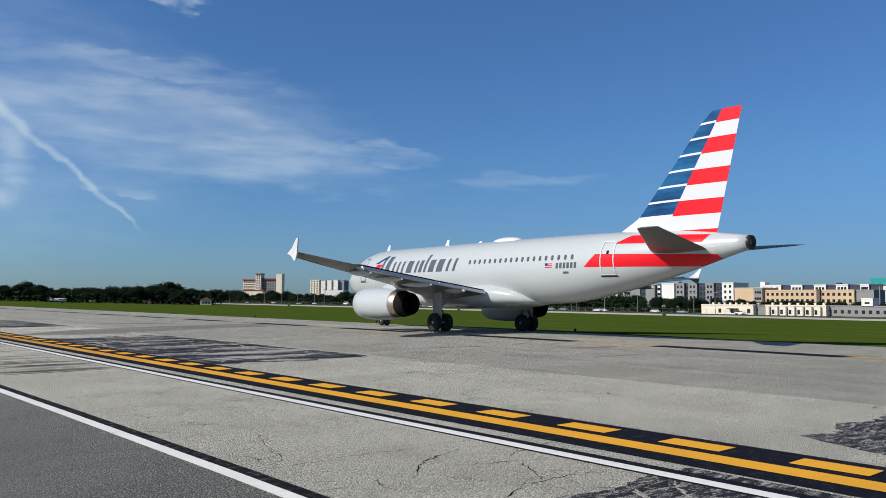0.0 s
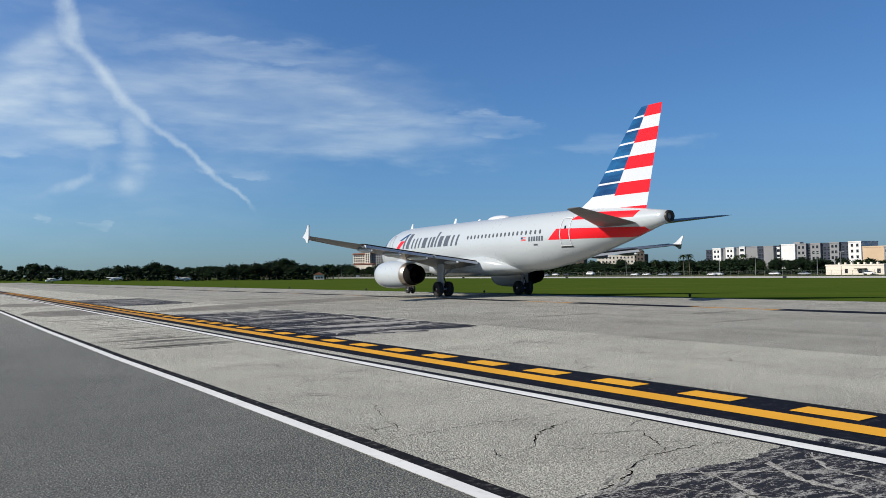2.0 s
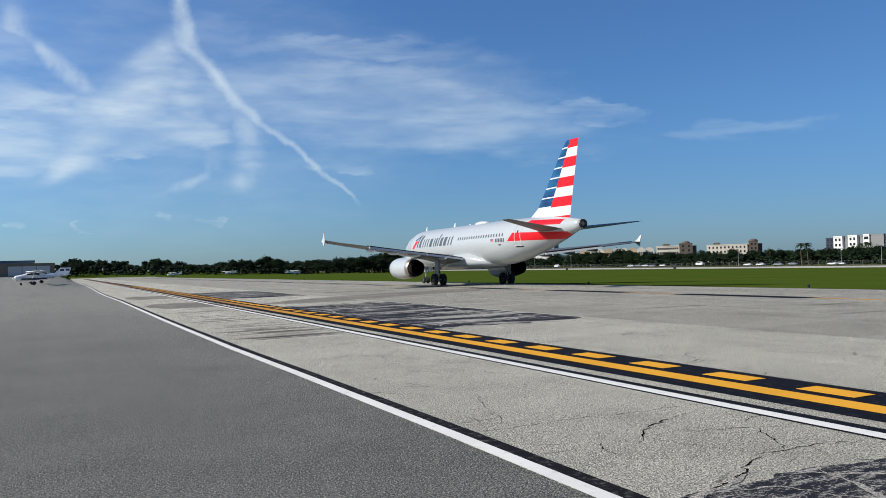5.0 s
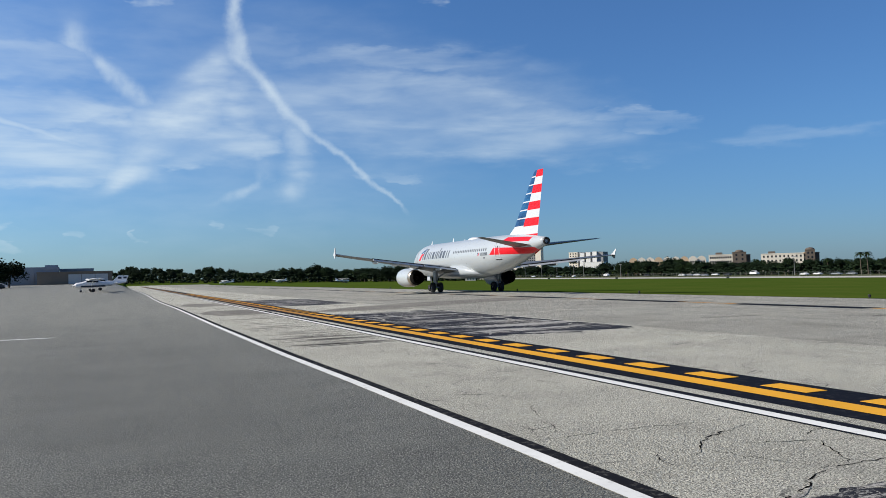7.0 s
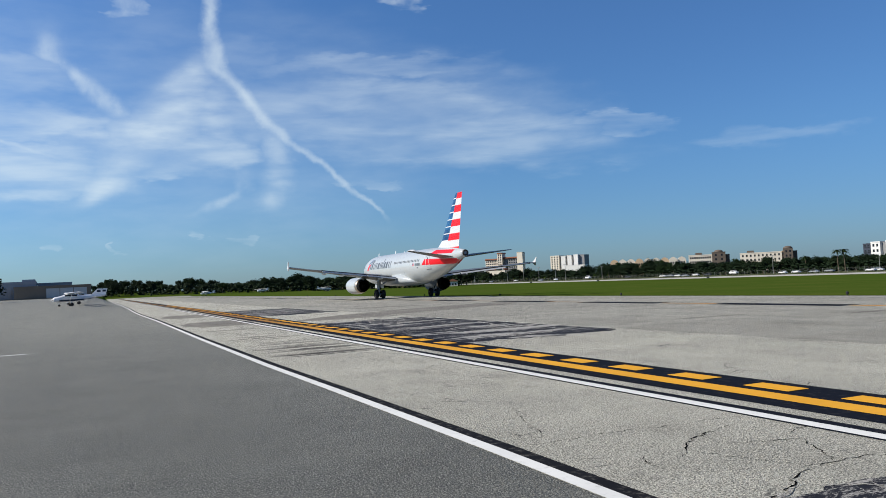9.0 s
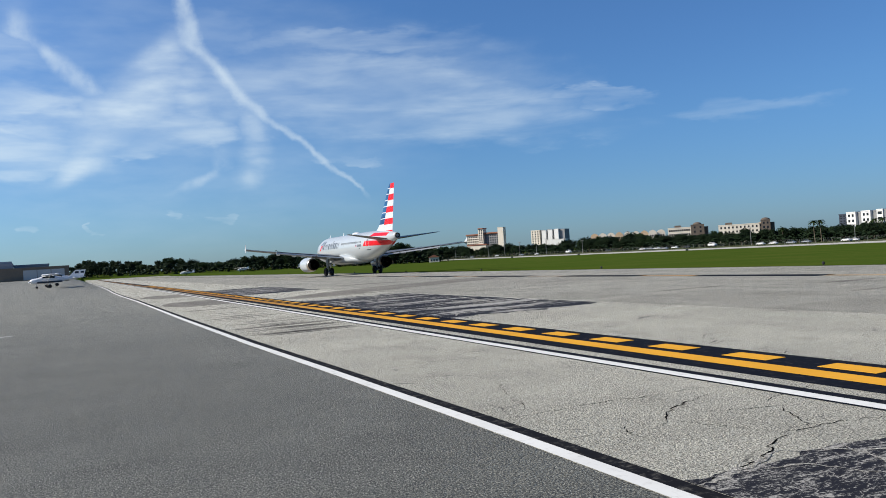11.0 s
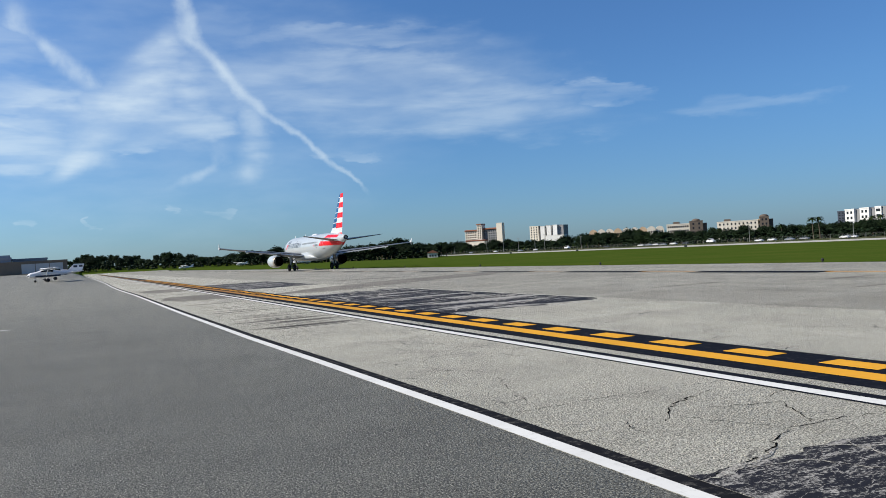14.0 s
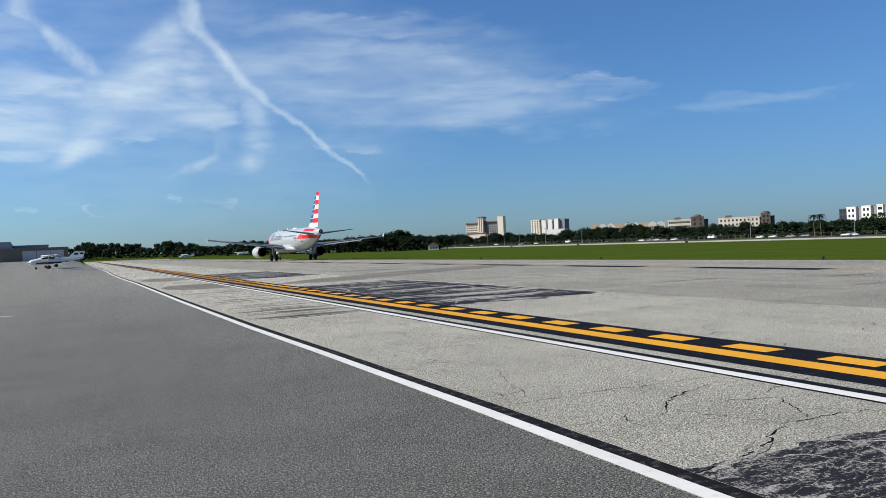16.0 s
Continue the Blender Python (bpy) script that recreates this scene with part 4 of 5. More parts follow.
# ---- cracks, joints and stains in the paving ----
def crack(name, way, width, seed, label, mat=None):
    """A jagged crack along a rough course."""
    rng = random.Random(seed)
    pts = []
    for (x0, y0), (x1, y1) in zip(way, way[1:]):
        n = max(3, int(math.hypot(x1 - x0, y1 - y0) / 0.07))
        for k in range(n):
            u = k / n
            pts.append((x0 + (x1 - x0) * u + rng.gauss(0, 0.022), y0 + (y1 - y0) * u + rng.gauss(0, 0.022)))
    pts.append(way[-1])
    bm = bmesh.new()
    left, right = [], []
    for i, (x, y) in enumerate(pts):
        a, b = pts[max(0, i - 1)], pts[min(len(pts) - 1, i + 1)]
        d = Vector((b[0] - a[0], b[1] - a[1]))
        d = d.normalized() if d.length else Vector((1, 0))
        w = 0.62 * width * rng.uniform(0.1, 1.0) * (0.35 + 0.65 * min(1, 4 * min(i, len(pts) - 1 - i) / len(pts)))
        left.append(bm.verts.new((x - d.y * w / 2, y + d.x * w / 2, height(x, y) + (0.006 if mat else 0.0035))))
        right.append(bm.verts.new((x + d.y * w / 2, y - d.x * w / 2, height(x, y) + (0.006 if mat else 0.0035))))
    for i in range(len(pts) - 1):
        bm.faces.new((left[i], left[i + 1], right[i + 1], right[i]))
    return tagged(part(name, bm, mat or CRACK), label, "crack", kind="structure")


CRACKS = [
    (0.05, [(4.31, 4.78), (4.8, 4.91), (5.26, 5.02), (5.47, 5.12), (5.59, 5.26), (6.12, 5.52)]),
    (0.04, [(6.12, 5.52), (6.5, 5.55), (6.85, 5.53), (7.4, 5.38)]),
    (0.05, [(5.44, 6.5), (5.68, 6.71), (5.85, 6.92), (6.15, 7.15), (6.98, 7.45)]),
    (0.02, [(5.68, 6.71), (5.81, 6.32), (5.96, 6.0), (6.11, 5.53)]),
    (0.028, [(7.08, 6.66), (7.47, 6.86), (7.87, 6.87), (8.35, 7.05)]),
    (0.03, [(7.07, 6.45), (6.84, 6.12), (6.49, 5.57)]),
    (0.03, [(5.13, 6.76), (4.98, 6.4), (4.95, 6.14)]),
    (0.022, [(5.8, 10.9), (5.22, 9.47), (4.85, 8.23), (4.39, 8.27)]),
]
for i, (w, way) in enumerate(CRACKS):
    crack("crack", way, w, 40 + i, "dark jagged crack in the concrete")


def hairlines():
    rng = random.Random(12)
    for i in range(34):
        x, y = rng.choice((rng.uniform(4.5, 7.4), rng.uniform(10.3, 16))), rng.uniform(6, 34)
        a = rng.uniform(0, 6.28)
        way = [(x, y)]
        for k in range(rng.randint(2, 4)):
            a += rng.gauss(0, 0.7)
            x, y = x + 0.45 * math.cos(a), y + 0.45 * math.sin(a)
            way.append((x, y))
        crack("crack", way, rng.uniform(0.015, 0.035), 80 + i, "thin dark crack in the concrete")
    for i, y in enumerate((13.0, 7.9, 19.2, 25.3)):
        crack("joint", [(4.3, y), (5.4, y + 0.05), (6.4, y - 0.03), (7.55, y - 0.08)], 0.03, 130 + i, "thin dark joint across the concrete")


hairlines()
PALE = paving("bare_concrete", (0.46, 0.44, 0.39), (0.32, 0.305, 0.265), 0.8)
SCRAPES = [
    (0.13, [(4.3, 4.74), (4.76, 4.86), (5.2, 4.98), (5.49, 5.1)]),
    (0.06, [(5.49, 5.1), (5.78, 4.97), (6.23, 4.65), (6.82, 4.24), (7.3, 3.9)]),
    (0.10, [(6.09, 4.89), (6.05, 4.58), (5.96, 4.33), (5.62, 3.91), (5.5, 3.4)]),
    (0.13, [(6.96, 4.75), (6.66, 4.35), (6.53, 4.06), (6.5, 3.5)]),
    (0.06, [(4.83, 4.82), (5.39, 4.7), (5.52, 4.4), (5.7, 4.11), (6.0, 3.7)]),
    (0.08, [(7.5, 4.6), (7.1, 4.2), (7.0, 3.6), (7.4, 3.1)]),
]
for i, (w, way) in enumerate(SCRAPES):
    crack("scrape", way, w * 1.5, 160 + i, "pale crack worn through the black tar", PALE)


def tar_scrapes():
    rng = random.Random(31)
    for i in range(26):
        y = rng.uniform(21.8, 39.4) if i < 18 else rng.uniform(55.5, 72.5)
        x = rng.uniform(10.3, 12.8)
        way = [(x, y)]
        while x < 15.4 and len(way) < rng.randint(4, 9):
            x, y = x + rng.uniform(0.4, 1.0), y + rng.gauss(-0.05, 0.35)
            way.append((min(x, 15.9), y))
        crack("scrape", way, rng.uniform(0.25, 0.6), 200 + i, "pale crack worn through the black tar", PALE)
    for i in range(6):
        x, y = rng.uniform(11, 15.5), rng.uniform(22, 31)
        way = [(x, y)]
        for k in range(6):
            x, y = min(15.8, max(10.4, x + rng.gauss(0, 0.35))), y + rng.uniform(0.8, 1.6)
            way.append((x, y))
        crack("scrape", way, 0.3, 240 + i, "pale crack worn through the black tar", PALE)


tar_scrapes()
SKID = paving("skid", (0.14, 0.13, 0.115), (0.085, 0.08, 0.07), 0.9, streaks=0.5)
STAIN = paving("oil_stain", (0.235, 0.218, 0.184), (0.18, 0.167, 0.142), 0.6, streaks=0.5)
ragged("stain", 4.3, 8.3, 43.5, 51.5, STAIN, 0.0022, "dark stained band across the concrete", 20)
ragged("stain", 10.2, 31.0, 40.9, 46.9, STAIN, 0.0022, "dark stained band across the concrete", 21, 0.55)
ragged("stain", 4.3, 8.3, 60.5, 69.0, STAIN, 0.0022, "dark stained band across the concrete", 22)
ragged("stain", 18.0, 24.5, 58.0, 60.5, STAIN, 0.0024, "dark stained band across the taxiway", 24)
for i, (x0, x1, y, w) in enumerate(((4.3, 7.5, 22.3, 0.5), (4.3, 7.5, 23.7, 0.25), (4.3, 7.5, 25.0, 0.45), (4.4, 7.5, 27.0, 0.3), (4.3, 7.5, 38.9, 0.8), (4.3, 7.4, 31.0, 0.4), (11.0, 17.0, 43.0, 1.0), (20.0, 24.0, 24.0, 0.5), (22.0, 25.5, 17.0, 0.4), (19.0, 22.0, 33.0, 0.5), (26.0, 29.0, 21.0, 0.6))):
    ragged("scuff", x0, x1, y - w / 2, y + w / 2, STAIN, 0.0026, "dark scuffed streak on the concrete", 60 + i, 0.04)
scuff_rng = random.Random(8)
for i in range(26):
    y = scuff_rng.uniform(21.6, 28.6) if i < 18 else scuff_rng.uniform(30.0, 39.5)
    x0 = scuff_rng.uniform(4.3, 5.6)
    w = scuff_rng.uniform(0.06, 0.24)
    ragged("scuff", x0, min(7.55, x0 + scuff_rng.uniform(1.0, 3.2)), y - w / 2, y + w / 2, SKID, 0.003, "dark skid streak on the concrete", 300 + i, 0.03)
ragged("scuff", -4.5, -2.2, 31.6, 31.9, WHITE_LINE, 0.003, "faint white scuff on the asphalt", 75)


# ---- trees and planting ----
def clump(bm, c, r, rng):
    pts = [Vector(p) for p in ((1, 0, 0), (0, 1, 0), (-1, 0, 0), (0, -1, 0), (0, 0, 1), (0, 0, -1))]
    v = [bm.verts.new(c + Vector((p.x * rng.uniform(0.5, 1.25), p.y * rng.uniform(0.5, 1.25), p.z * rng.uniform(0.4, 0.9))) * r) for p in pts]
    for a, b in ((0, 1), (1, 2), (2, 3), (3, 0)):
        bm.faces.new((v[a], v[b], v[4])), bm.faces.new((v[b], v[a], v[5]))


def build_tree(tall, wide, seed, leaf, label, lobes=9, bare=0.22):
    rng = random.Random(seed)
    tree = thing("tree", label, "tree", "trees beyond the airfield")
    bm = bmesh.new()
    top = Vector((rng.uniform(-0.4, 0.4), rng.uniform(-0.4, 0.4), tall * 0.62))
    rod(bm, (0, 0, -0.5), top * 0.5, 0.035 * tall, 0.026 * tall, 7)
    rod(bm, top * 0.5, top, 0.026 * tall, 0.012 * tall, 7)
    hubs = []
    for k in range(lobes):
        a = 2 * math.pi * k / lobes + rng.uniform(-0.4, 0.4)
        d = wide / 2 * rng.uniform(0.25, 0.75)
        h = Vector((d * math.cos(a), d * math.sin(a), tall * rng.uniform(bare + 0.22, 0.86)))
        hubs.append((h, wide * rng.uniform(0.17, 0.28)))
        rod(bm, top * rng.uniform(0.35, 0.8), h, 0.012 * tall, 0.004 * tall, 5)
    hubs.append((Vector((0, 0, tall * 0.84)), wide * 0.2))
    part("trunk", bm, BARK, tree, "brown trunk and limbs")
    bm = bmesh.new()
    for h, r in hubs:
        for _ in range(150):
            d = Vector((rng.gauss(0, 1), rng.gauss(0, 1), rng.gauss(0, 0.75)))
            d = d.normalized() * r * rng.uniform(0.35, 1.12)
            c = h + d
            if c.z < tall * bare * 0.6:
                continue
            clump(bm, c, rng.uniform(0.18, 0.5), rng)
    part("crown", bm, leaf, tree, "green leafy crown with gaps")
    return tree


def build_palm(tall, seed):
    rng = random.Random(seed)
    palm = thing("palm_tree", "tall palm with a round head of fronds", "palm", "palms beyond the airfield")
    bm = bmesh.new()
    rod(bm, (0, 0, -0.5), (0.3, 0.1, tall * 0.5), 0.2, 0.16, 8)
    rod(bm, (0.3, 0.1, tall * 0.5), (0.4, 0.2, tall - 1), 0.16, 0.15, 8)
    part("trunk", bm, BARK, palm, "slim brown trunk")
    bm = bmesh.new()
    hub = Vector((0.4, 0.2, tall - 0.9))
    for k in range(46):
        a, rise = rng.uniform(0, 6.28), rng.uniform(-0.5, 1.3)
        out = Vector((math.cos(a), math.sin(a), 0))
        side = Vector((-math.sin(a), math.cos(a), 0))
        prev = None
        for j in range(5):
            u = j / 4
            p = hub + out * (2.7 * u * math.cos(rise * 0.7)) + Vector((0, 0, 1.7 * math.sin(rise) * u - 1.1 * u * u))
            w = 0.45 * (1 - u) + 0.08
            pair = [bm.verts.new(p - side * w), bm.verts.new(p + side * w + Vector((0, 0, -0.06)))]
            if prev:
                bm.faces.new((prev[0], prev[1], pair[1], pair[0]))
            prev = pair
    part("crown", bm, FROND, palm, "round head of green fronds")
    return palm


def place_on(x, y, turn=0.0, scale=1.0, sink=0.0):
    return pose(x, y, height(x, y) - 0.03 - sink, 0, 0, turn) @ Matrix.Scale(scale, 4)


KINDS = [build_tree(10, 9, 1, LEAF, "broad dark green tree at the airfield edge"), build_tree(10, 11, 2, LEAF_DARK, "wide dark oak at the airfield edge", 11, 0.12), build_tree(10, 7, 3, LEAF_DARK, "dense dark tree at the airfield edge", 8, 0.1), build_tree(10, 8, 4, LEAF, "tall open pine with a ragged crown", 7, 0.42)]
used = [False] * 4


def plant(k, x, y, tall, rng):
    s = tall / 10.0
    m = pose(x, y, height(x, y) - 0.1, 0, 0, rng.uniform(0, 360))
    ob = KINDS[k]
    if not used[k]:
        used[k] = True
        ob.scale = (s, s, s)
        ob.matrix_basis = m @ Matrix.Scale(s, 4)
        return
    c = copy_thing(ob, m)
    c.scale = (s * rng.uniform(0.95, 1.25), s * rng.uniform(0.95, 1.25), s)


def top_at(az, table):
    return float(np.interp(az, [a for a, e in table], [e for a, e in table]))


def forests():
    rng = random.Random(77)
    right = [(24, 0.62), (27, 0.5), (30, 0.55), (33, 0.4), (36, 0.6), (38, 0.86), (40, 0.55), (42, 0.45), (45, 0.45), (47, 0.52), (49, 0.5), (52, 0.48), (54, 0.42), (57, 0.4), (60, 0.25), (63, 0.12), (73, 0.1)]
    az = 24.0
    while az < 73:
        for row in range(2):
            x = 322 + 30 * row + rng.uniform(-7, 7)
            a = az + rng.uniform(-0.35, 0.35)
            y = x / math.tan(radians(a))
            el = top_at(a, right) * (rng.uniform(0.55, 1.1) if row else rng.uniform(0.3, 0.9))
            tall = math.hypot(x, y) * math.tan(radians(el)) + 1.93 - height(x, y)
            plant(rng.choice((0, 1, 1, 2, 2)), x, y, max(4.0, tall), rng)
        az += 0.42 + 0.25 * clamp((az - 40) / 25)
    left = [(-0.5, 0.9), (0.5, 1.05), (3, 1.0), (4.4, 0.72), (5.6, 1.0), (7, 0.95), (8, 0.6), (9.5, 0.62), (11, 0.95), (13, 0.95), (15.5, 0.62), (18, 0.72), (20, 0.85), (22, 1.0), (23.5, 0.7), (25.5, 0.62)]
    az = -0.35
    while az < 25.5:
        for row in range(2):
            d = 470 + 45 * row + rng.uniform(-12, 12)
            a = az + rng.uniform(-0.25, 0.25)
            x, y = d * math.sin(radians(a)), d * math.cos(radians(a))
            el = top_at(a, left) * (rng.uniform(0.75, 1.05) if row else rng.uniform(0.5, 0.92))
            kind = rng.choice((0, 1, 2, 2, 3))
            el *= 1.16 if kind == 3 else 0.97
            tall = d * math.tan(radians(el)) + 1.93 - height(x, y)
            plant(kind, x, y, max(4.0, tall), rng)
        az += 0.42
    # the oak before the hangar
    for a, d, tall in ((-7.6, 250, 7.6), (-6.6, 255, 7.2)):
        plant(1, d * math.sin(radians(a)), d * math.cos(radians(a)), tall, rng)
    # undergrowth closes the feet of the trees
    bm = bmesh.new()
    for _ in range(7500):
        if rng.random() < 0.68:
            a, x = rng.uniform(24, 73), rng.uniform(308, 352)
            y = x / math.tan(radians(a))
            tall = 4.2 if a < 55 else 2.0
        else:
            a, d = rng.uniform(-0.4, 25), rng.uniform(455, 520)
            x, y = d * math.sin(radians(a)), d * math.cos(radians(a))
            tall = 4.5
        clump(bm, Vector((x, y, height(x, y) + rng.uniform(0, tall))), rng.uniform(0.6, 1.5), rng)
    tagged(part("undergrowth", bm, LEAF_DARK), "dark green scrub under the far trees", "scrub", kind="stuff")
    first = None
    for a, d, tall in ((50.55, 400, 10.2), (50.95, 398, 10.6), (54.0, 405, 9.6), (54.45, 400, 9.8), (25.2, 520, 9.5), (25.8, 530, 10), (48.6, 420, 8.0), (57.2, 400, 6.8), (62.0, 380, 6.6)):
        x, y = d * math.sin(radians(a)), d * math.cos(radians(a))
        m = pose(x, y, height(x, y) - 0.1, 0, 0, a * 37)
        if first is None:
            first = build_palm(10.5, 9)
            first.matrix_basis = m
        else:
            c = copy_thing(first, m)
            c.scale = (tall / 10.5,) * 3


forests()


# ---- buildings ----
def window_mesh(w, h):
    bm = bmesh.new()
    box(bm, -w / 2, w / 2, -0.05, 0.02, -h / 2, h / 2)
    return bm


PANES = {}


def add_windows(body, x0, x1, z0, z1, cols, rows, w, h, y=0.0):
    for i in range(cols):
        for j in range(rows):
            at = pose(x0 + (x1 - x0) * (i + 0.5) / cols, y - 0.03, z0 + (z1 - z0) * (j + 0.5) / rows)
            key = (round(w, 2), round(h, 2))
            if key not in PANES:
                PANES[key] = part("window", window_mesh(w, h), PANE, body, at=at)
            else:
                share("window", PANES[key], at, body)


def block(house, name, x0, x1, y0, y1, z0, z1, mat, cols=0, rows=0, w=1.4, h=1.5, label="", parapet=0.5):
    bm = box(bmesh.new(), x0, x1, y0, y1, z0, z1)
    body = part(name, bm, mat, house, label)
    if parapet:
        part("parapet", cube(x0 - 0.12, x1 + 0.12, y0 - 0.14, y1 + 0.12, z1 - parapet, z1 + 0.15), mat, house)
    if cols:
        add_windows(body, x0 + 0.6, x1 - 0.6, max(z0, z1 - 3.25 * rows - 0.6), z1 - 0.5, cols, rows, w, h, y0)
    return body


def front(az, x):
    return x / math.tan(radians(az))


def apartments():
    """Five-storey white and grey blocks; local x runs along the front."""
    X = 434.0
    y0 = front(52.0, X)
    z0 = height(X, y0)
    house = thing("apartment_building", "five-storey white and navy apartment building behind trees", "building", "buildings beyond the airfield", pose(X, y0, z0, 0, 0, -90))
    top = 15.2
    plan = [(52.0, 52.42, "n", 0.6, -0.8), (52.47, 53.0, "w", 0, 0), (53.0, 53.32, "g", 2.0, -0.4), (53.32, 53.85, "w", 0, 0.2), (53.85, 54.2, "g", 2.0, -0.2), (54.2, 54.55, "w", 0, 0.4), (54.55, 55.3, "g", 1.0, 0.2), (55.3, 55.68, "n", 1.6, 0.2), (55.68, 56.3, "g", 1.0, 0.2), (56.32, 56.62, "w", 3.5, -0.6), (56.62, 56.9, "n", 2.0, 0.6), (56.9, 57.75, "W", -1, 0.7), (57.75, 58.35, "x", 0.2, 0.7), (58.35, 58.6, "n", 2.0, 0.5), (58.6, 59.2, "x", 0.3, 0.7), (59.2, 59.75, "n", 2.0, 0.5), (59.75, 60.3, "x", 0.3, 0.7), (60.3, 60.85, "n", 2.0, 0.3), (60.85, 61.6, "w", 0, 0.8)]
    for a, b, kind, back, up in plan:
        x0, x1 = y0 - front(a, X), y0 - front(b, X)
        mat = {"n": WALL_NAVY, "w": WALL_WHITE, "W": WALL_WHITE, "g": WALL_GREY_SHADE, "x": WALL_GREY_SHADE}[kind]
        cols = {"w": 2, "x": 2, "n": 0, "g": 0, "W": 0}[kind]
        body = block(house, "wing", x0, x1 - 0.06, back, 18, 0, top + up, mat, cols, 4, 1.3, 1.6)
        if kind == "n":
            for j in range(4):
                part("balcony_rail", cube(x0 + 0.3, x1 - 0.3, back - 0.25, back - 0.1, 2.8 + 3.1 * j, 3.3 + 3.1 * j), WALL_NAVY, body)
            add_windows(body, x0 + 0.3, x1 - 0.3, 1.5, top - 1.0, 2, 4, 1.2, 2.0, back)
    part("roof_plant", cube(60, 64, 6, 10, top, top + 2.0, 0.1), WALL_GREY_SHADE, house)


def long_house():
    X = 405.0
    y0 = front(61.75, X)
    z0 = height(X, y0)
    house = thing("apartment_building", "long four-storey peach stucco building with small windows", "building", "buildings beyond the airfield", pose(X, y0, z0, 0, 0, -90))

    def along(a):
        return y0 - front(a, X)

    block(house, "wing", along(61.75), along(63.55) - 0.05, -1.5, 16, 0, 12.6, WALL_BEIGE, 0, 0)
    body = block(house, "stair_hall", along(63.0), along(63.55), -2.2, -1.55, 5.0, 12.3, WALL_GREY_SHADE, 3, 2, 1.0, 1.2)
    block(house, "wing", along(63.55), along(68.95), 0, 16, 0, 11.3, WALL_BEIGE, 17, 3, 1.3, 1.5)
    block(house, "stair_hall", along(66.8), along(67.0), -1.2, 0, 0, 11.6, ROOF_BROWN)
    block(house, "wing", along(69.0), along(70.0), 1.5, 16, 0, 11.2, WALL_GREY_SHADE)
    X2 = 470.0
    y2 = front(63.3, X2)
    back = thing("apartment_building", "white and navy apartment building behind the peach one", "building", "buildings beyond the airfield", pose(X2, y2, height(X2, y2), 0, 0, -90))
    edges = [63.4, 64.6, 65.2, 65.9, 66.6, 67.3, 67.9, 68.6, 69.3, 69.8, 70.6, 71.6]
    for i, (a, b) in enumerate(zip(edges, edges[1:])):
        block(back, "wing", y2 - front(a, X2), y2 - front(b, X2) - 0.05, 0.0 if i % 2 == 0 else 1.5, 16, 0, 15.3 - (i % 2) * 0.5, WALL_WHITE if i % 2 == 0 else WALL_NAVY, 3 if i % 2 == 0 else 0, 4, 1.3, 1.5)
    block(back, "roof_plant", -1, 2, 2, 8, 14, 17.4, WALL_WHITE)
    block(back, "roof_plant", 44, 46, 4, 8, 14, 16.6, CAR_DARK, parapet=0)
    sx, sy = 350 * math.sin(radians(70.4)), 350 * math.cos(radians(70.4))
    sign = thing("roadside_sign", "teal roadside sign on a tall post", "sign", at=pose(sx, sy, height(sx, sy), 0, 0, -70))
    bm = bmesh.new()
    part("post", rod(bm, (0, 0, 0), (0, 0, 13.5), 0.25, 0.2, 10), POLE, sign)
    part("sign_panel", cube(-3.2, 3.2, -0.35, -0.15, 12.6, 14.9, 0.05), GREEN_SIGN, sign, "teal sign panel")
    part("sign_panel", cube(-3.2, 3.2, -0.3, -0.1, 11.9, 12.5, 0.05), WALL_NAVY, sign, "dark lower sign panel")


def low_house():
    X = 300.0
    y0 = front(59.5, X)
    z0 = height(X, y0)
    house = thing("airfield_building", "low flat-roofed white service building by the perimeter road", "building", "", pose(X, y0, z0, 0, 0, -90))

    def along(a):
        return y0 - front(a, X)

    a = block(house, "wing", 0, along(62.85), 0, 14, 0, 3.9, WALL_CREAM, 0, 0, parapet=0.35)
    for az, w in ((60.7, 1.2), (61.5, 1.2), (62.55, 1.3)):
        at = along(az)
        part("door", cube(at - w / 2, at + w / 2, -0.06, 0.02, 0.6, 2.3), PANE, a, "dark doorway")
    part("porch", cube(along(61.3), along(61.9), -2.2, 0, 2.3, 2.5, 0.02), ROOF_BROWN, a, "brown flat porch roof")
    # Recess between the cream wings: its shade is painted as grey wall.
    block(house, "wing", along(62.87), along(63.6), 2.5, 14, 0, 3.6, WALL_GREY_SHADE, parapet=0.3)
    b = block(house, "wing", along(63.62), along(67.3), 0, 14, 0, 3.9, WALL_CREAM, 0, 0, parapet=0.35)
    for k in range(7):
        at = along(63.9 + 0.52 * k)
        part("buttress", cube(at - 0.25, at + 0.25, -0.7, 0, 0, 3.4, 0.04), WALL_GREY_SHADE, b)
        if k < 6:
            part("door", cube(at + 0.7, at + 1.7, -0.06, 0.02, 0.5, 2.2), PANE, b, "dark doorway")
        part("roof_vent", cube(at - 0.4, at + 0.4, 2, 3, 3.9, 4.9, 0.05), WALL_CREAM, b)
    for k in range(7):
        at = along(60.1 + 0.37 * k)
        part("roof_vent", cube(at - 0.35, at + 0.35, 2, 3, 3.9, 4.8, 0.05), WALL_CREAM, a)
    # Shaded turned wall, with the shade put into its grey colour.
    block(house, "wing", along(67.35), along(72.5), 3, 16, 0, 3.9, WALL_GREY_SHADE, 12, 1, 1.1, 1.2, parapet=0.3)
    block(house, "roof_hut", along(69.2), along(69.85), 2.5, 8, 3.9, 6.7, WALL_WHITE, 1, 1, 1.6, 0.6, parapet=0.2)


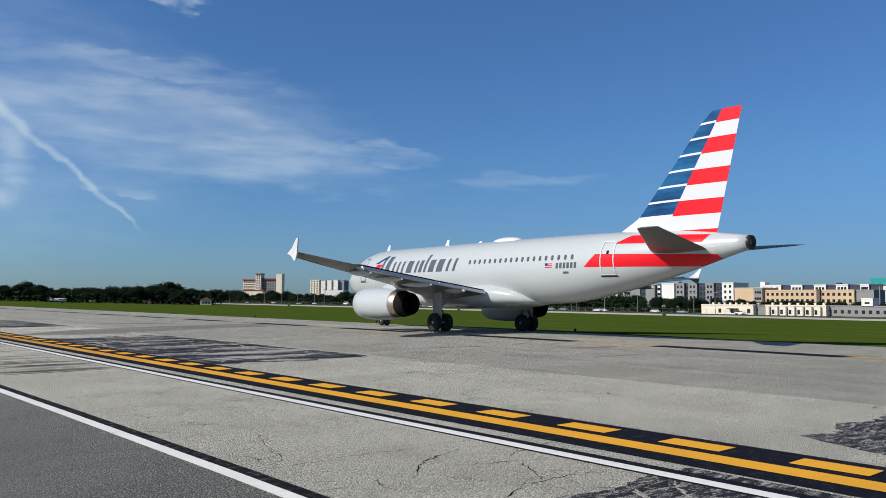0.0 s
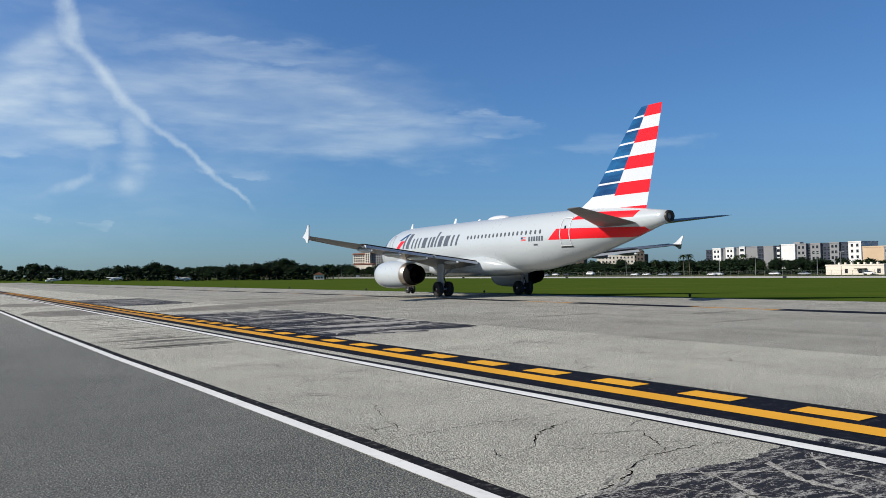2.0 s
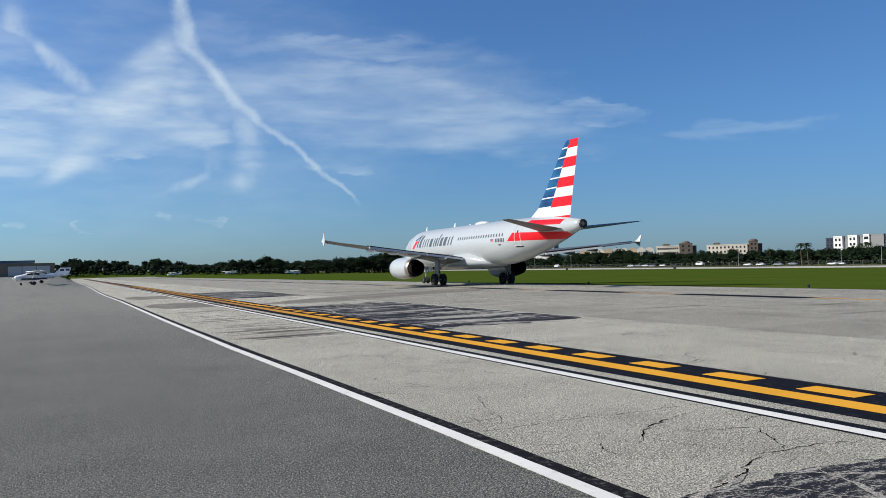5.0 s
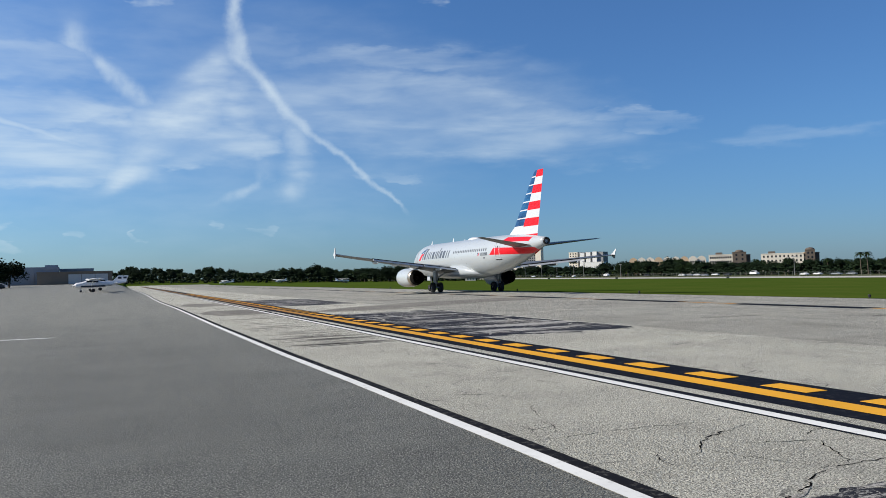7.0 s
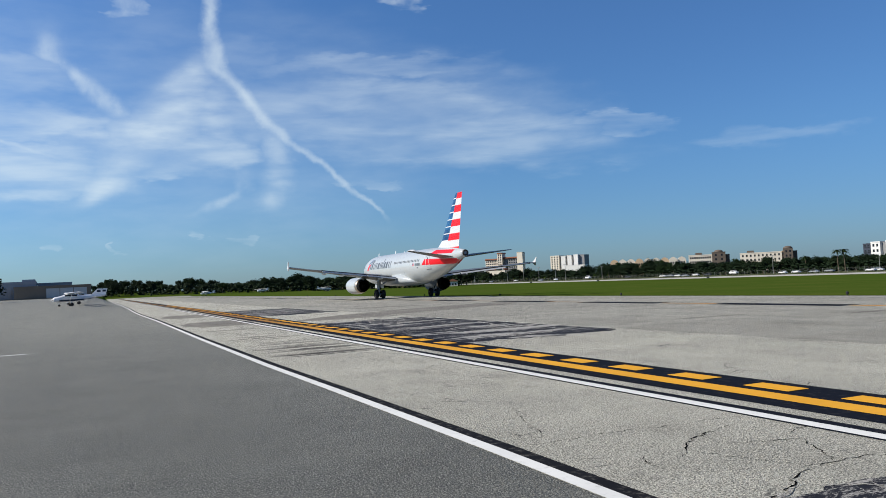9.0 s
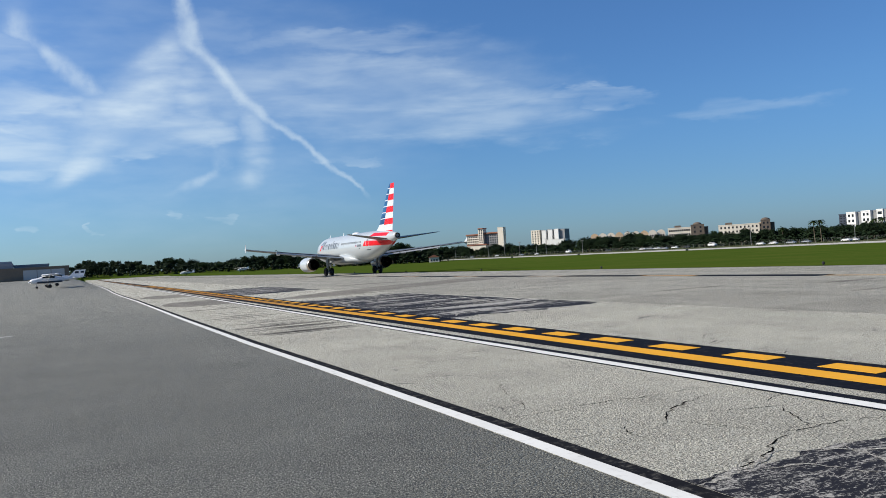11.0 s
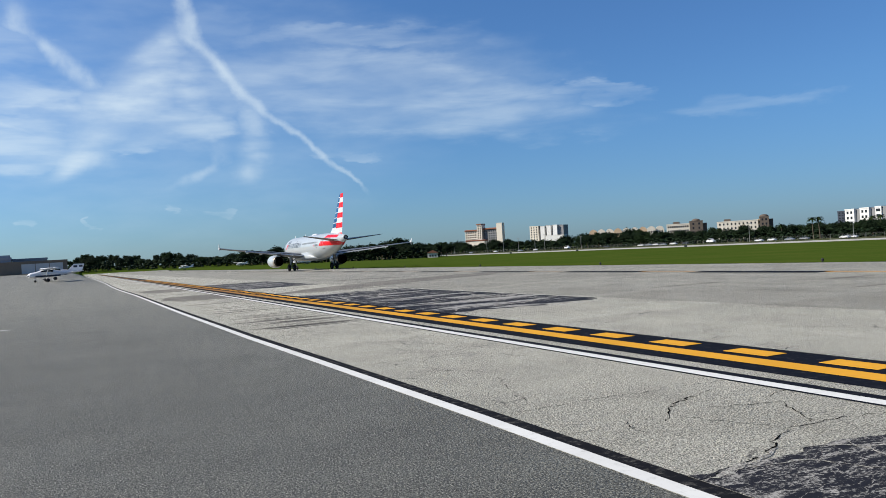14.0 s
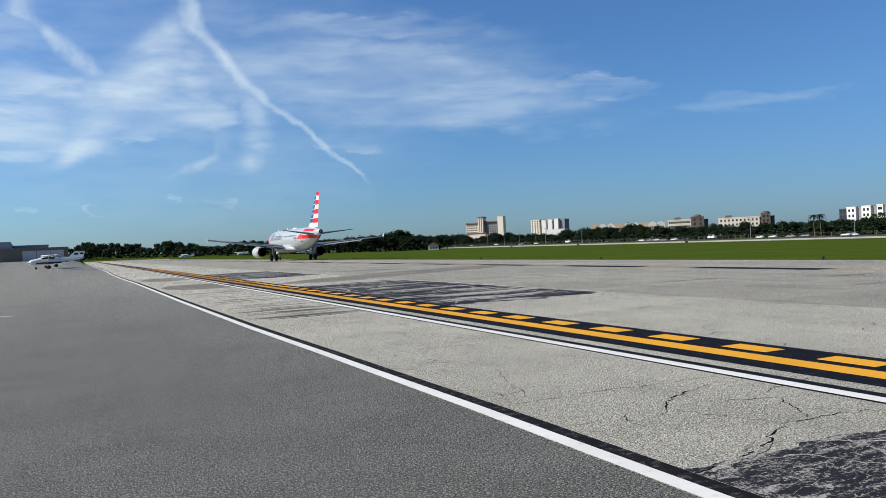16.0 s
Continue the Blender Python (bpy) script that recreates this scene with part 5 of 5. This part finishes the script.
def towers():
    d = 1100.0
    a = 28.3
    x, y = d * math.sin(radians(a)), d * math.cos(radians(a))
    base = 0.0
    hotel = thing("hotel", "tall cream hotel with red tiled roofs and a square tower", "building", "buildings beyond the airfield", pose(x, y, base, 0, 0, -a - 22))

    def at(az):
        return d * math.tan(radians(az - a)) / math.cos(radians(22))

    block(hotel, "wing", at(26.86), at(27.85), 0, 30, 0, 26, WALL_CREAM, 7, 6, 1.8, 1.9, parapet=0)
    part("roof", cube(at(26.82), at(27.85), -1.5, 31, 26, 28.2, 0.6), ROOF_TILE, hotel, "red tiled roof")
    block(hotel, "tower", at(27.8), at(28.15), -3, 10, 0, 34.5, WALL_CREAM, 2, 6, 1.5, 2.2)
    part("roof", cube(at(27.78), at(28.17), -4, 11, 34.5, 36, 0.3), ROOF_TILE, hotel, "red tiled roof")
    # Middle wing lies in shade, painted here as grey instead of cream.
    block(hotel, "wing", at(28.15), at(29.2), 2, 30, 0, 27, WALL_GREY_SHADE, 6, 7, 1.8, 1.9, parapet=0)
    part("roof", cube(at(28.1), at(29.2), 0, 31, 27, 29.5, 0.8), ROOF_TILE, hotel, "red tiled roof")
    block(hotel, "tower", at(29.2), at(29.6), -2, 8, 0, 35.3, WALL_CREAM, 0, 0)
    part("roof", cube(at(27.1), at(28.6), -14, -3, 11.5, 13.5, 0.8), ROOF_TILE, hotel, "red tiled roof")
    block(hotel, "podium", at(27.2), at(28.5), -13, -3, 0, 11.5, WALL_CREAM, parapet=0)
    a2 = 32.75
    x, y = d * math.sin(radians(a2)), d * math.cos(radians(a2))
    slab = thing("apartment_building", "tall white apartment tower with recessed balconies", "building", "buildings beyond the airfield", pose(x, y, 0, 0, 0, -a2 - 22))

    def at2(az):
        return d * math.tan(radians(az - a2)) / math.cos(radians(22))

    edges = [31.57, 32.2, 32.35, 32.65, 32.8, 33.1, 33.25, 33.55, 33.93]
    for i, (p, q) in enumerate(zip(edges, edges[1:])):
        block(slab, "wing", at2(p), at2(q) - 0.05, 0 if i % 2 == 0 else 4, 22, 0, 28 - (i % 3) * 0.5, WALL_CREAM if i == 0 else (WALL_WHITE if i % 2 == 0 else WALL_GREY_SHADE), 3 if i == 0 else 0, 7, 1.6, 1.8)
    block(slab, "podium", at2(33.0), at2(34.3), -16, -4, 0, 13.5, WALL_WHITE)


def resorts():
    d = 640.0

    def frame_at(a):
        x, y = d * math.sin(radians(a)), d * math.cos(radians(a))
        return pose(x, y, height(x, y), 0, 0, -a), 1.93 - height(x, y)

    a = 38.5
    m, eye = frame_at(a)
    row = thing("resort_building", "peach stucco terrace with rounded gables among trees", "building", "buildings beyond the airfield", m)
    for k in range(9):
        x = d * math.tan(radians(36.1 + 0.58 * k - a))
        top = eye + d * math.tan(radians(0.62))
        body = block(row, "wing", x - 3.2, x + 3.15, 0 if k % 2 else 1.5, 14, 0, top, WALL_CREAM if k % 3 else WALL_BEIGE, 3, 3, 1.1, 1.5, parapet=0)
        bm = bmesh.new()
        ring = [(3.0, 0.0), (2.5, 1.2), (1.1, 2.1), (0.0, 2.5), (-1.1, 2.1), (-2.5, 1.2), (-3.0, 0.0)]
        loft(bm, [[(x + u, yy, top + v) for u, v in ring] for yy in ((0 if k % 2 else 1.5), 10)])
        part("gable", bm, WALL_CREAM if k % 3 else WALL_BEIGE, body, "rounded stucco gable")
    for az0, az1, t0, t1, el, name in ((41.2, 42.75, 42.75, 43.9, 0.86, "long cream stucco building with a brown corner tower"), (44.56, 47.2, 47.3, 48.15, 0.82, "long cream stucco building with a domed brown tower")):
        a = (az0 + t1) / 2
        m, eye = frame_at(a)
        hall = thing("resort_building", name, "building", "buildings beyond the airfield", m)

        def at(az):
            return d * math.tan(radians(az - a))

        top = eye + d * math.tan(radians(el))
        block(hall, "wing", at(az0), at(az1), 0, 16, 0, top, WALL_CREAM, 10, 4, 1.1, 1.5)
        part("roof_house", cube(at(az0) + 5, at(az0) + 10, 4, 9, top, top + 1.8, 0.3), ROOF_BROWN, hall, "small brown roof house")
        block(hall, "wing", at(az1), at(t0) + 0.1, 1, 15, 0, top + 0.3, WALL_BEIGE, 1, 4, 1.1, 1.5)
        tower_top = eye + d * math.tan(radians(1.0))
        block(hall, "tower", at(t0), at(t1) - 3, -1.5, 14, 0, tower_top, ROOF_BROWN, 2, 4, 1.2, 1.5)
        block(hall, "wing", at(t1) - 3, at(t1), 2, 14, 0, tower_top - 2, ROOF_BROWN)
        bm = bmesh.new()
        cx = (at(t0) + at(t1) - 3) / 2
        loft(bm, [[(cx + 3.4 * r * math.cos(i * math.pi / 8), 4 + 3.4 * r * math.sin(i * math.pi / 8), tower_top + h) for i in range(16)] for h, r in ((0, 1.0), (0.9, 0.9), (1.6, 0.6), (1.9, 0.1))])
        part("dome", bm, ROOF_BROWN, hall, "low brown dome", True)


def hangars():
    d = 330.0
    a = -3.3
    x, y = d * math.sin(radians(a)), d * math.cos(radians(a))
    z = height(x, y)
    m = pose(x, y, z, 0, 0, -a)

    def at(az):
        return d * math.tan(radians(az - a))

    shed = thing("hangar", "wide grey steel hangar with a flat roof", "hangar", "hangars by the apron", m)
    block(shed, "hall", at(-9.5), at(-3.75), 4, 40, 0, 6.6, HANGAR, parapet=0.8, label="grey steel hall")
    part("roof_house", cube(at(-4.6), at(-3.8), 8, 14, 6.5, 7.6, 0.1), HANGAR, shed)
    for k in range(5):
        part("hangar_door", cube(at(-8.9 + k * 0.95), at(-8.05 + k * 0.95), 3.85, 4.05, 0.2, 4.9, 0.03), HANGAR, shed, "grey sliding door leaf")
    front_shed = thing("hangar", "brown hangar with three pale roll-up doors", "hangar", "hangars by the apron", m)
    block(front_shed, "hall", at(-5.0), at(-0.55), -6, 3.8, 0, 4.6, HANGAR_BROWN, parapet=0.5, label="brown hall")
    for k in range(3):
        part("hangar_door", cube(at(-3.2 + 0.8 * k) + 0.1, at(-2.4 + 0.8 * k) - 0.1, -6.08, -5.9, 0.1, 3.7, 0.03), HANGAR_DOOR, front_shed, "pale roll-up door")
    back_shed = thing("hangar", "long grey flat-roofed shed behind the brown hangar", "hangar", "hangars by the apron", m)
    block(back_shed, "hall", at(-3.7), at(-1.6), 12, 30, 0, 6.0, HANGAR, parapet=0.5)
    # a house among the trees
    d2, a2 = 455.0, 24.4
    x, y = d2 * math.sin(radians(a2)), d2 * math.cos(radians(a2))
    home = thing("house", "small cream house with a red tiled roof", "house", "", pose(x, y, height(x, y), 0, 0, -a2))
    block(home, "wall", -3, 3, 0, 6, 0, 2.8, WALL_CREAM, 3, 1, 0.8, 1.0, parapet=0)
    bm = bmesh.new()
    loft(bm, [[(-3.4, yy, 2.8), (3.4, yy, 2.8), (0, yy, 4.4)] for yy in (-0.5, 6.5)])
    part("roof", bm, ROOF_TILE, home, "red tiled gable roof")


apartments(), long_house(), low_house(), towers(), resorts(), hangars()


# ---- parked light aircraft ----
def build_light_plane(body_mat, trim_mat, label):
    """High-wing single; nose along -x, origin on the ground under the main wheels."""
    p = thing("light_aircraft", label, "aeroplane", "parked light aircraft")
    bm = bmesh.new()
    rings = []
    for x, zc, w, h in ((-2.55, 1.15, 0.28, 0.28), (-2.3, 1.17, 0.45, 0.42), (-1.4, 1.22, 0.52, 0.5), (-0.7, 1.36, 0.55, 0.62), (0.6, 1.42, 0.55, 0.66), (1.4, 1.36, 0.45, 0.5), (3.0, 1.38, 0.26, 0.28), (4.6, 1.45, 0.1, 0.14)):
        ring = []
        for i in range(16):
            a = 2 * math.pi * i / 16
            c, s = math.cos(a), math.sin(a)
            k = (abs(c) ** 3 + abs(s) ** 3) ** (-1 / 3)
            ring.append((x, w * c * k, zc + h * s * k))
        rings.append(ring)
    loft(bm, rings)
    hull = part("fuselage", bm, body_mat, p, "white painted fuselage", True)
    part("trim_stripe", cube(-1.6, 2.2, -0.565, 0.565, 0.86, 1.12, 0.02), trim_mat, hull, "dark trim stripe")
    part("side_window", cube(-0.75, 1.1, -0.57, 0.57, 1.62, 1.92, 0.05), PANE, hull, "dark cabin windows")
    bm = bmesh.new()
    loft(bm, [[(x0 + u * c, y, 2.1 + 0.04 * abs(y) / 2 + t) for u, t in ((0, 0.02), (0.25, 0.12), (0.7, 0.08), (1, 0), (0.5, -0.05), (0.1, -0.04))] for y, x0, c in ((-5.5, -0.35, 1.1), (-2.6, -0.6, 1.6), (2.6, -0.6, 1.6), (5.5, -0.35, 1.1))])
    part("wing", bm, body_mat, p, "white high wing", True)
    for s in (-1, 1):
        bm = bmesh.new()
        part("strut", rod(bm, (0, s * 0.5, 1.0), (0.1, s * 2.7, 2.1), 0.05), body_mat, p)
        bm = bmesh.new()
        part("gear_leg", rod(bm, (0.2, s * 0.4, 0.9), (0.2, s * 1.2, 0.25), 0.05), body_mat, p)
        part("wheel", spun([(-0.11, 0.0), (-0.11, 0.22), (-0.07, 0.3), (0.07, 0.3), (0.11, 0.22), (0.11, 0.0)], 14), RUBBER, p, "small black tyre", at=pose(0.2, s * 1.25, 0.3))
    bm = bmesh.new()
    part("nose_leg", rod(bm, (-1.6, 0, 0.2), (-1.7, 0, 0.9), 0.05), STRUT, p)
    part("wheel", spun([(-0.07, 0.0), (-0.07, 0.13), (-0.04, 0.19), (0.04, 0.19), (0.07, 0.13), (0.07, 0.0)], 14), RUBBER, p, "small black tyre", at=pose(-1.6, 0, 0.19))
    bm = bmesh.new()
    loft(bm, [[(3.1, -0.05, 1.5), (4.7, -0.04, 1.4), (4.7, 0.04, 1.4), (3.1, 0.05, 1.5)], [(4.35, -0.03, 2.75), (5.15, -0.02, 2.75), (5.15, 0.02, 2.75), (4.35, 0.03, 2.75)]])
    fin = part("fin", bm, body_mat, p, "white swept fin")
    part("fin_panel", cube(4.25, 4.85, -0.07, 0.07, 2.15, 2.5, 0.02), trim_mat, fin, "dark fin panel")
    part("tailplane", cube(3.9, 4.95, -1.7, 1.7, 1.42, 1.5, 0.03), body_mat, p)
    bm = bmesh.new()
    rod(bm, (-2.62, -0.95, 1.1), (-2.62, 0.95, 1.2), 0.05, 0.05, 6)
    part("propeller", bm, CAR_DARK, p, "dark two-blade propeller")
    part("spinner", spun([(0.0, 0.16), (0.2, 0.13), (0.38, 0.0)], 14), body_mat, p, "", True, pose(-2.5, 0, 1.15, 0, 0, 90))
    return p


def light_planes():
    d, a = 146.0, -1.82
    x, y = d * math.sin(radians(a)), d * math.cos(radians(a))
    one = build_light_plane(CAR_WHITE, WALL_NAVY, "white high-wing light aircraft with navy trim parked")
    one.matrix_basis = pose(x, y, height(x, y), 0, 0, 8)
    two = copy_thing(one, pose(x + 0.9, y + 14.0, height(x, y + 14.0), 0, 0, 3))
    for a, d, turn in ((6.8, 425, 10), (15.2, 400, 190), (10.6, 440, 30)):
        x, y = d * math.sin(radians(a)), d * math.cos(radians(a))
        copy_thing(one, pose(x, y, height(x, y), 0, 0, turn))


light_planes()


# ---- cars, poles, fence, small fittings ----
def build_car(mat, label, tall=1.45, long=4.5):
    car = thing("car", label, "car", "cars on the perimeter road")
    bm = bmesh.new()
    prof = [(-0.5, 0.35), (-0.49, 0.62), (-0.27, 0.68), (-0.14, 1.0), (0.22, 1.0), (0.36, 0.7), (0.5, 0.62), (0.5, 0.35)]
    loft(bm, [[(u * long, s * w, v * tall) for u, v in prof] for s, w in ((-1, 0.72), (-1, 0.88), (1, 0.88), (1, 0.72))])
    part("body", bm, mat, car)
    part("glass", cube(-0.2 * long, 0.28 * long, -0.8, 0.8, 0.7 * tall, 0.93 * tall, 0.08), PANE, car, "dark car windows")
    for sx in (-0.31, 0.31):
        for sy in (-0.75, 0.75):
            part("wheel", spun([(-0.1, 0.0), (-0.1, 0.28), (-0.07, 0.33), (0.07, 0.33), (0.1, 0.28), (0.1, 0.0)], 12), RUBBER, car, at=pose(sx * long, sy, 0.33))
    return car


def far_fittings():
    cars = [build_car(CAR_WHITE, "white car parked beyond the airfield fence"), build_car(CAR_SILVER, "silver car parked beyond the airfield fence"), build_car(CAR_DARK, "dark car parked beyond the airfield fence"), build_car(CAR_WHITE, "white delivery van parked beyond the airfield fence", 2.6, 6.0)]
    spots = [(0, 39.4), (1, 39.9), (0, 40.4), (1, 40.9), (0, 41.6), (3, 44.1), (0, 48.0), (1, 50.0), (0, 52.4), (0, 52.8), (2, 42.4), (3, 34.2), (0, 31.9), (1, 30.8), (0, 47.2), (2, 37.0), (1, 49.1), (0, 56.4), (1, 58.2), (0, 62.0), (0, 29.0), (1, 27.2)]
    seen = set()
    rng = random.Random(5)
    for k, az in spots:
        x = 296 + rng.uniform(-8, 6)
        y = front(az, x)
        m = pose(x, y, height(x, y) + 0.02, 0, 0, 90 + rng.uniform(-12, 12))
        if k in seen:
            copy_thing(cars[k], m)
        else:
            seen.add(k)
            cars[k].matrix_basis = m
    # a car by the hangars
    a = radians(-7.4)
    copy_thing(cars[2], pose(235 * math.sin(a), 235 * math.cos(a), height(235 * math.sin(a), 235 * math.cos(a)), 0, 0, 0))
    copy_thing(cars[0], pose(238 * math.sin(a), 243 * math.cos(a), height(238 * math.sin(a), 243 * math.cos(a)), 0, 0, 0))
    first = None
    for az, tall in ((28.4, 9), (29.6, 11), (30.7, 10), (31.9, 12), (32.6, 11), (35.2, 8), (46.6, 9), (52.9, 7), (55.2, 8), (59.0, 9), (60.4, 9), (26.0, 9)):
        x = 300.0
        m = pose(x, front(az, x), height(x, front(az, x)), 0, 0, 0)
        if first is None:
            first = thing("street_lamp", "grey steel lamp post along the perimeter road", "lamp post", "lamp posts")
            bm = bmesh.new()
            part("pole", rod(bm, (0, 0, 0), (0, 0, 9), 0.14, 0.09, 8), POLE, first)
            part("lamp_head", cube(-0.2, 0.2, -1.6, 1.6, 8.9, 9.15, 0.04), POLE, first)
            first.matrix_basis = m
        else:
            copy_thing(first, m).scale = (1, 1, tall / 9)
    fence = thing("fence", "low grey wire perimeter fence with posts", "fence")
    pm = None
    for k in range(150):
        y = 60 + 4.0 * k
        at = pose(282, y, height(282, y))
        if pm is None:
            bm = bmesh.new()
            pm = part("post", rod(bm, (0, 0, 0), (0, 0, 2.2), 0.045, n=6), FENCE, fence, at=at)
        else:
            share("post", pm, at, fence)
    for h in (0.4, 0.9, 1.4, 1.9, 2.15):
        bm = bmesh.new()
        for k in range(30):
            y = 60 + 20 * k
            rod(bm, (282, y, height(282, y) + h), (282, y + 20, height(282, y + 20) + h), 0.012, n=4)
        part("wire", bm, FENCE, fence)
    # taxiway edge lights and guidance boards
    first = None
    for k in range(11):
        y = 12.0 + 24.2 * k
        m = pose(44.6, y, height(44.6, y) - 0.03)
        if first is None:
            first = thing("edge_light", "small dark taxiway edge light on a stake", "light", "taxiway edge lights")
            bm = bmesh.new()
            part("stake", rod(bm, (0, 0, 0), (0, 0, 0.12), 0.05, n=8), RUBBER, first)
            part("lens", spun([(0.0, 0.09), (0.12, 0.1), (0.18, 0.05), (0.2, 0.0)], 10), RUBBER, first, at=pose(0, 0, 0.11, 90, 0, 0))
            first.matrix_basis = m
        else:
            copy_thing(first, m)
    first = None
    for x, az in ((240, 30.1), (240, 42.4), (240, 34.9), (110, 15.3), (240, 57.0)):
        y = front(az, x)
        m = pose(x, y, height(x, y) - 0.03, 0, 0, -az)
        if first is None:
            first = thing("guidance_sign", "low black airfield guidance sign in the grass", "sign", "guidance signs")
            part("board", cube(-0.6, 0.6, -0.12, 0.12, 0.2, 0.85, 0.03), CAR_DARK, first)
            for s in (-0.45, 0.45):
                bm = bmesh.new()
                part("leg", rod(bm, (s, 0, 0), (s, 0, 0.25), 0.05, n=6), POLE, first)
            first.matrix_basis = m
        else:
            copy_thing(first, m)


far_fittings()

dashes()

# ---- what moves ----
TAXI = [(0.0, 37.12, 37.86, -4.33), (3.5, 37.16, 59.76, -2.6), (7.0, 37.21, 82.93, -2.2), (9.0, 37.40, 97.2, -1.8), (12.5, 37.65, 123.6, -1.2), (14.5, 37.6, 137.4, -0.8), (16.0, 37.75, 148.7, -0.6)]


def motions():
    ts = [r[0] for r in TAXI]
    walk(airliner, [(t, pose(x, y, -0.167, 0, 0.97, h)) for t, x, y, h in TAXI])
    for wheel, x, y, r in airliner_wheels:
        rows = []
        for k in range(241):
            t = k / 15.0
            far = float(np.interp(t, ts, [q[2] for q in TAXI])) - TAXI[0][2]
            rows.append((t, pose(x, y, r, -math.degrees(far / r), 0, 0)))
        walk(wheel, rows)


motions()
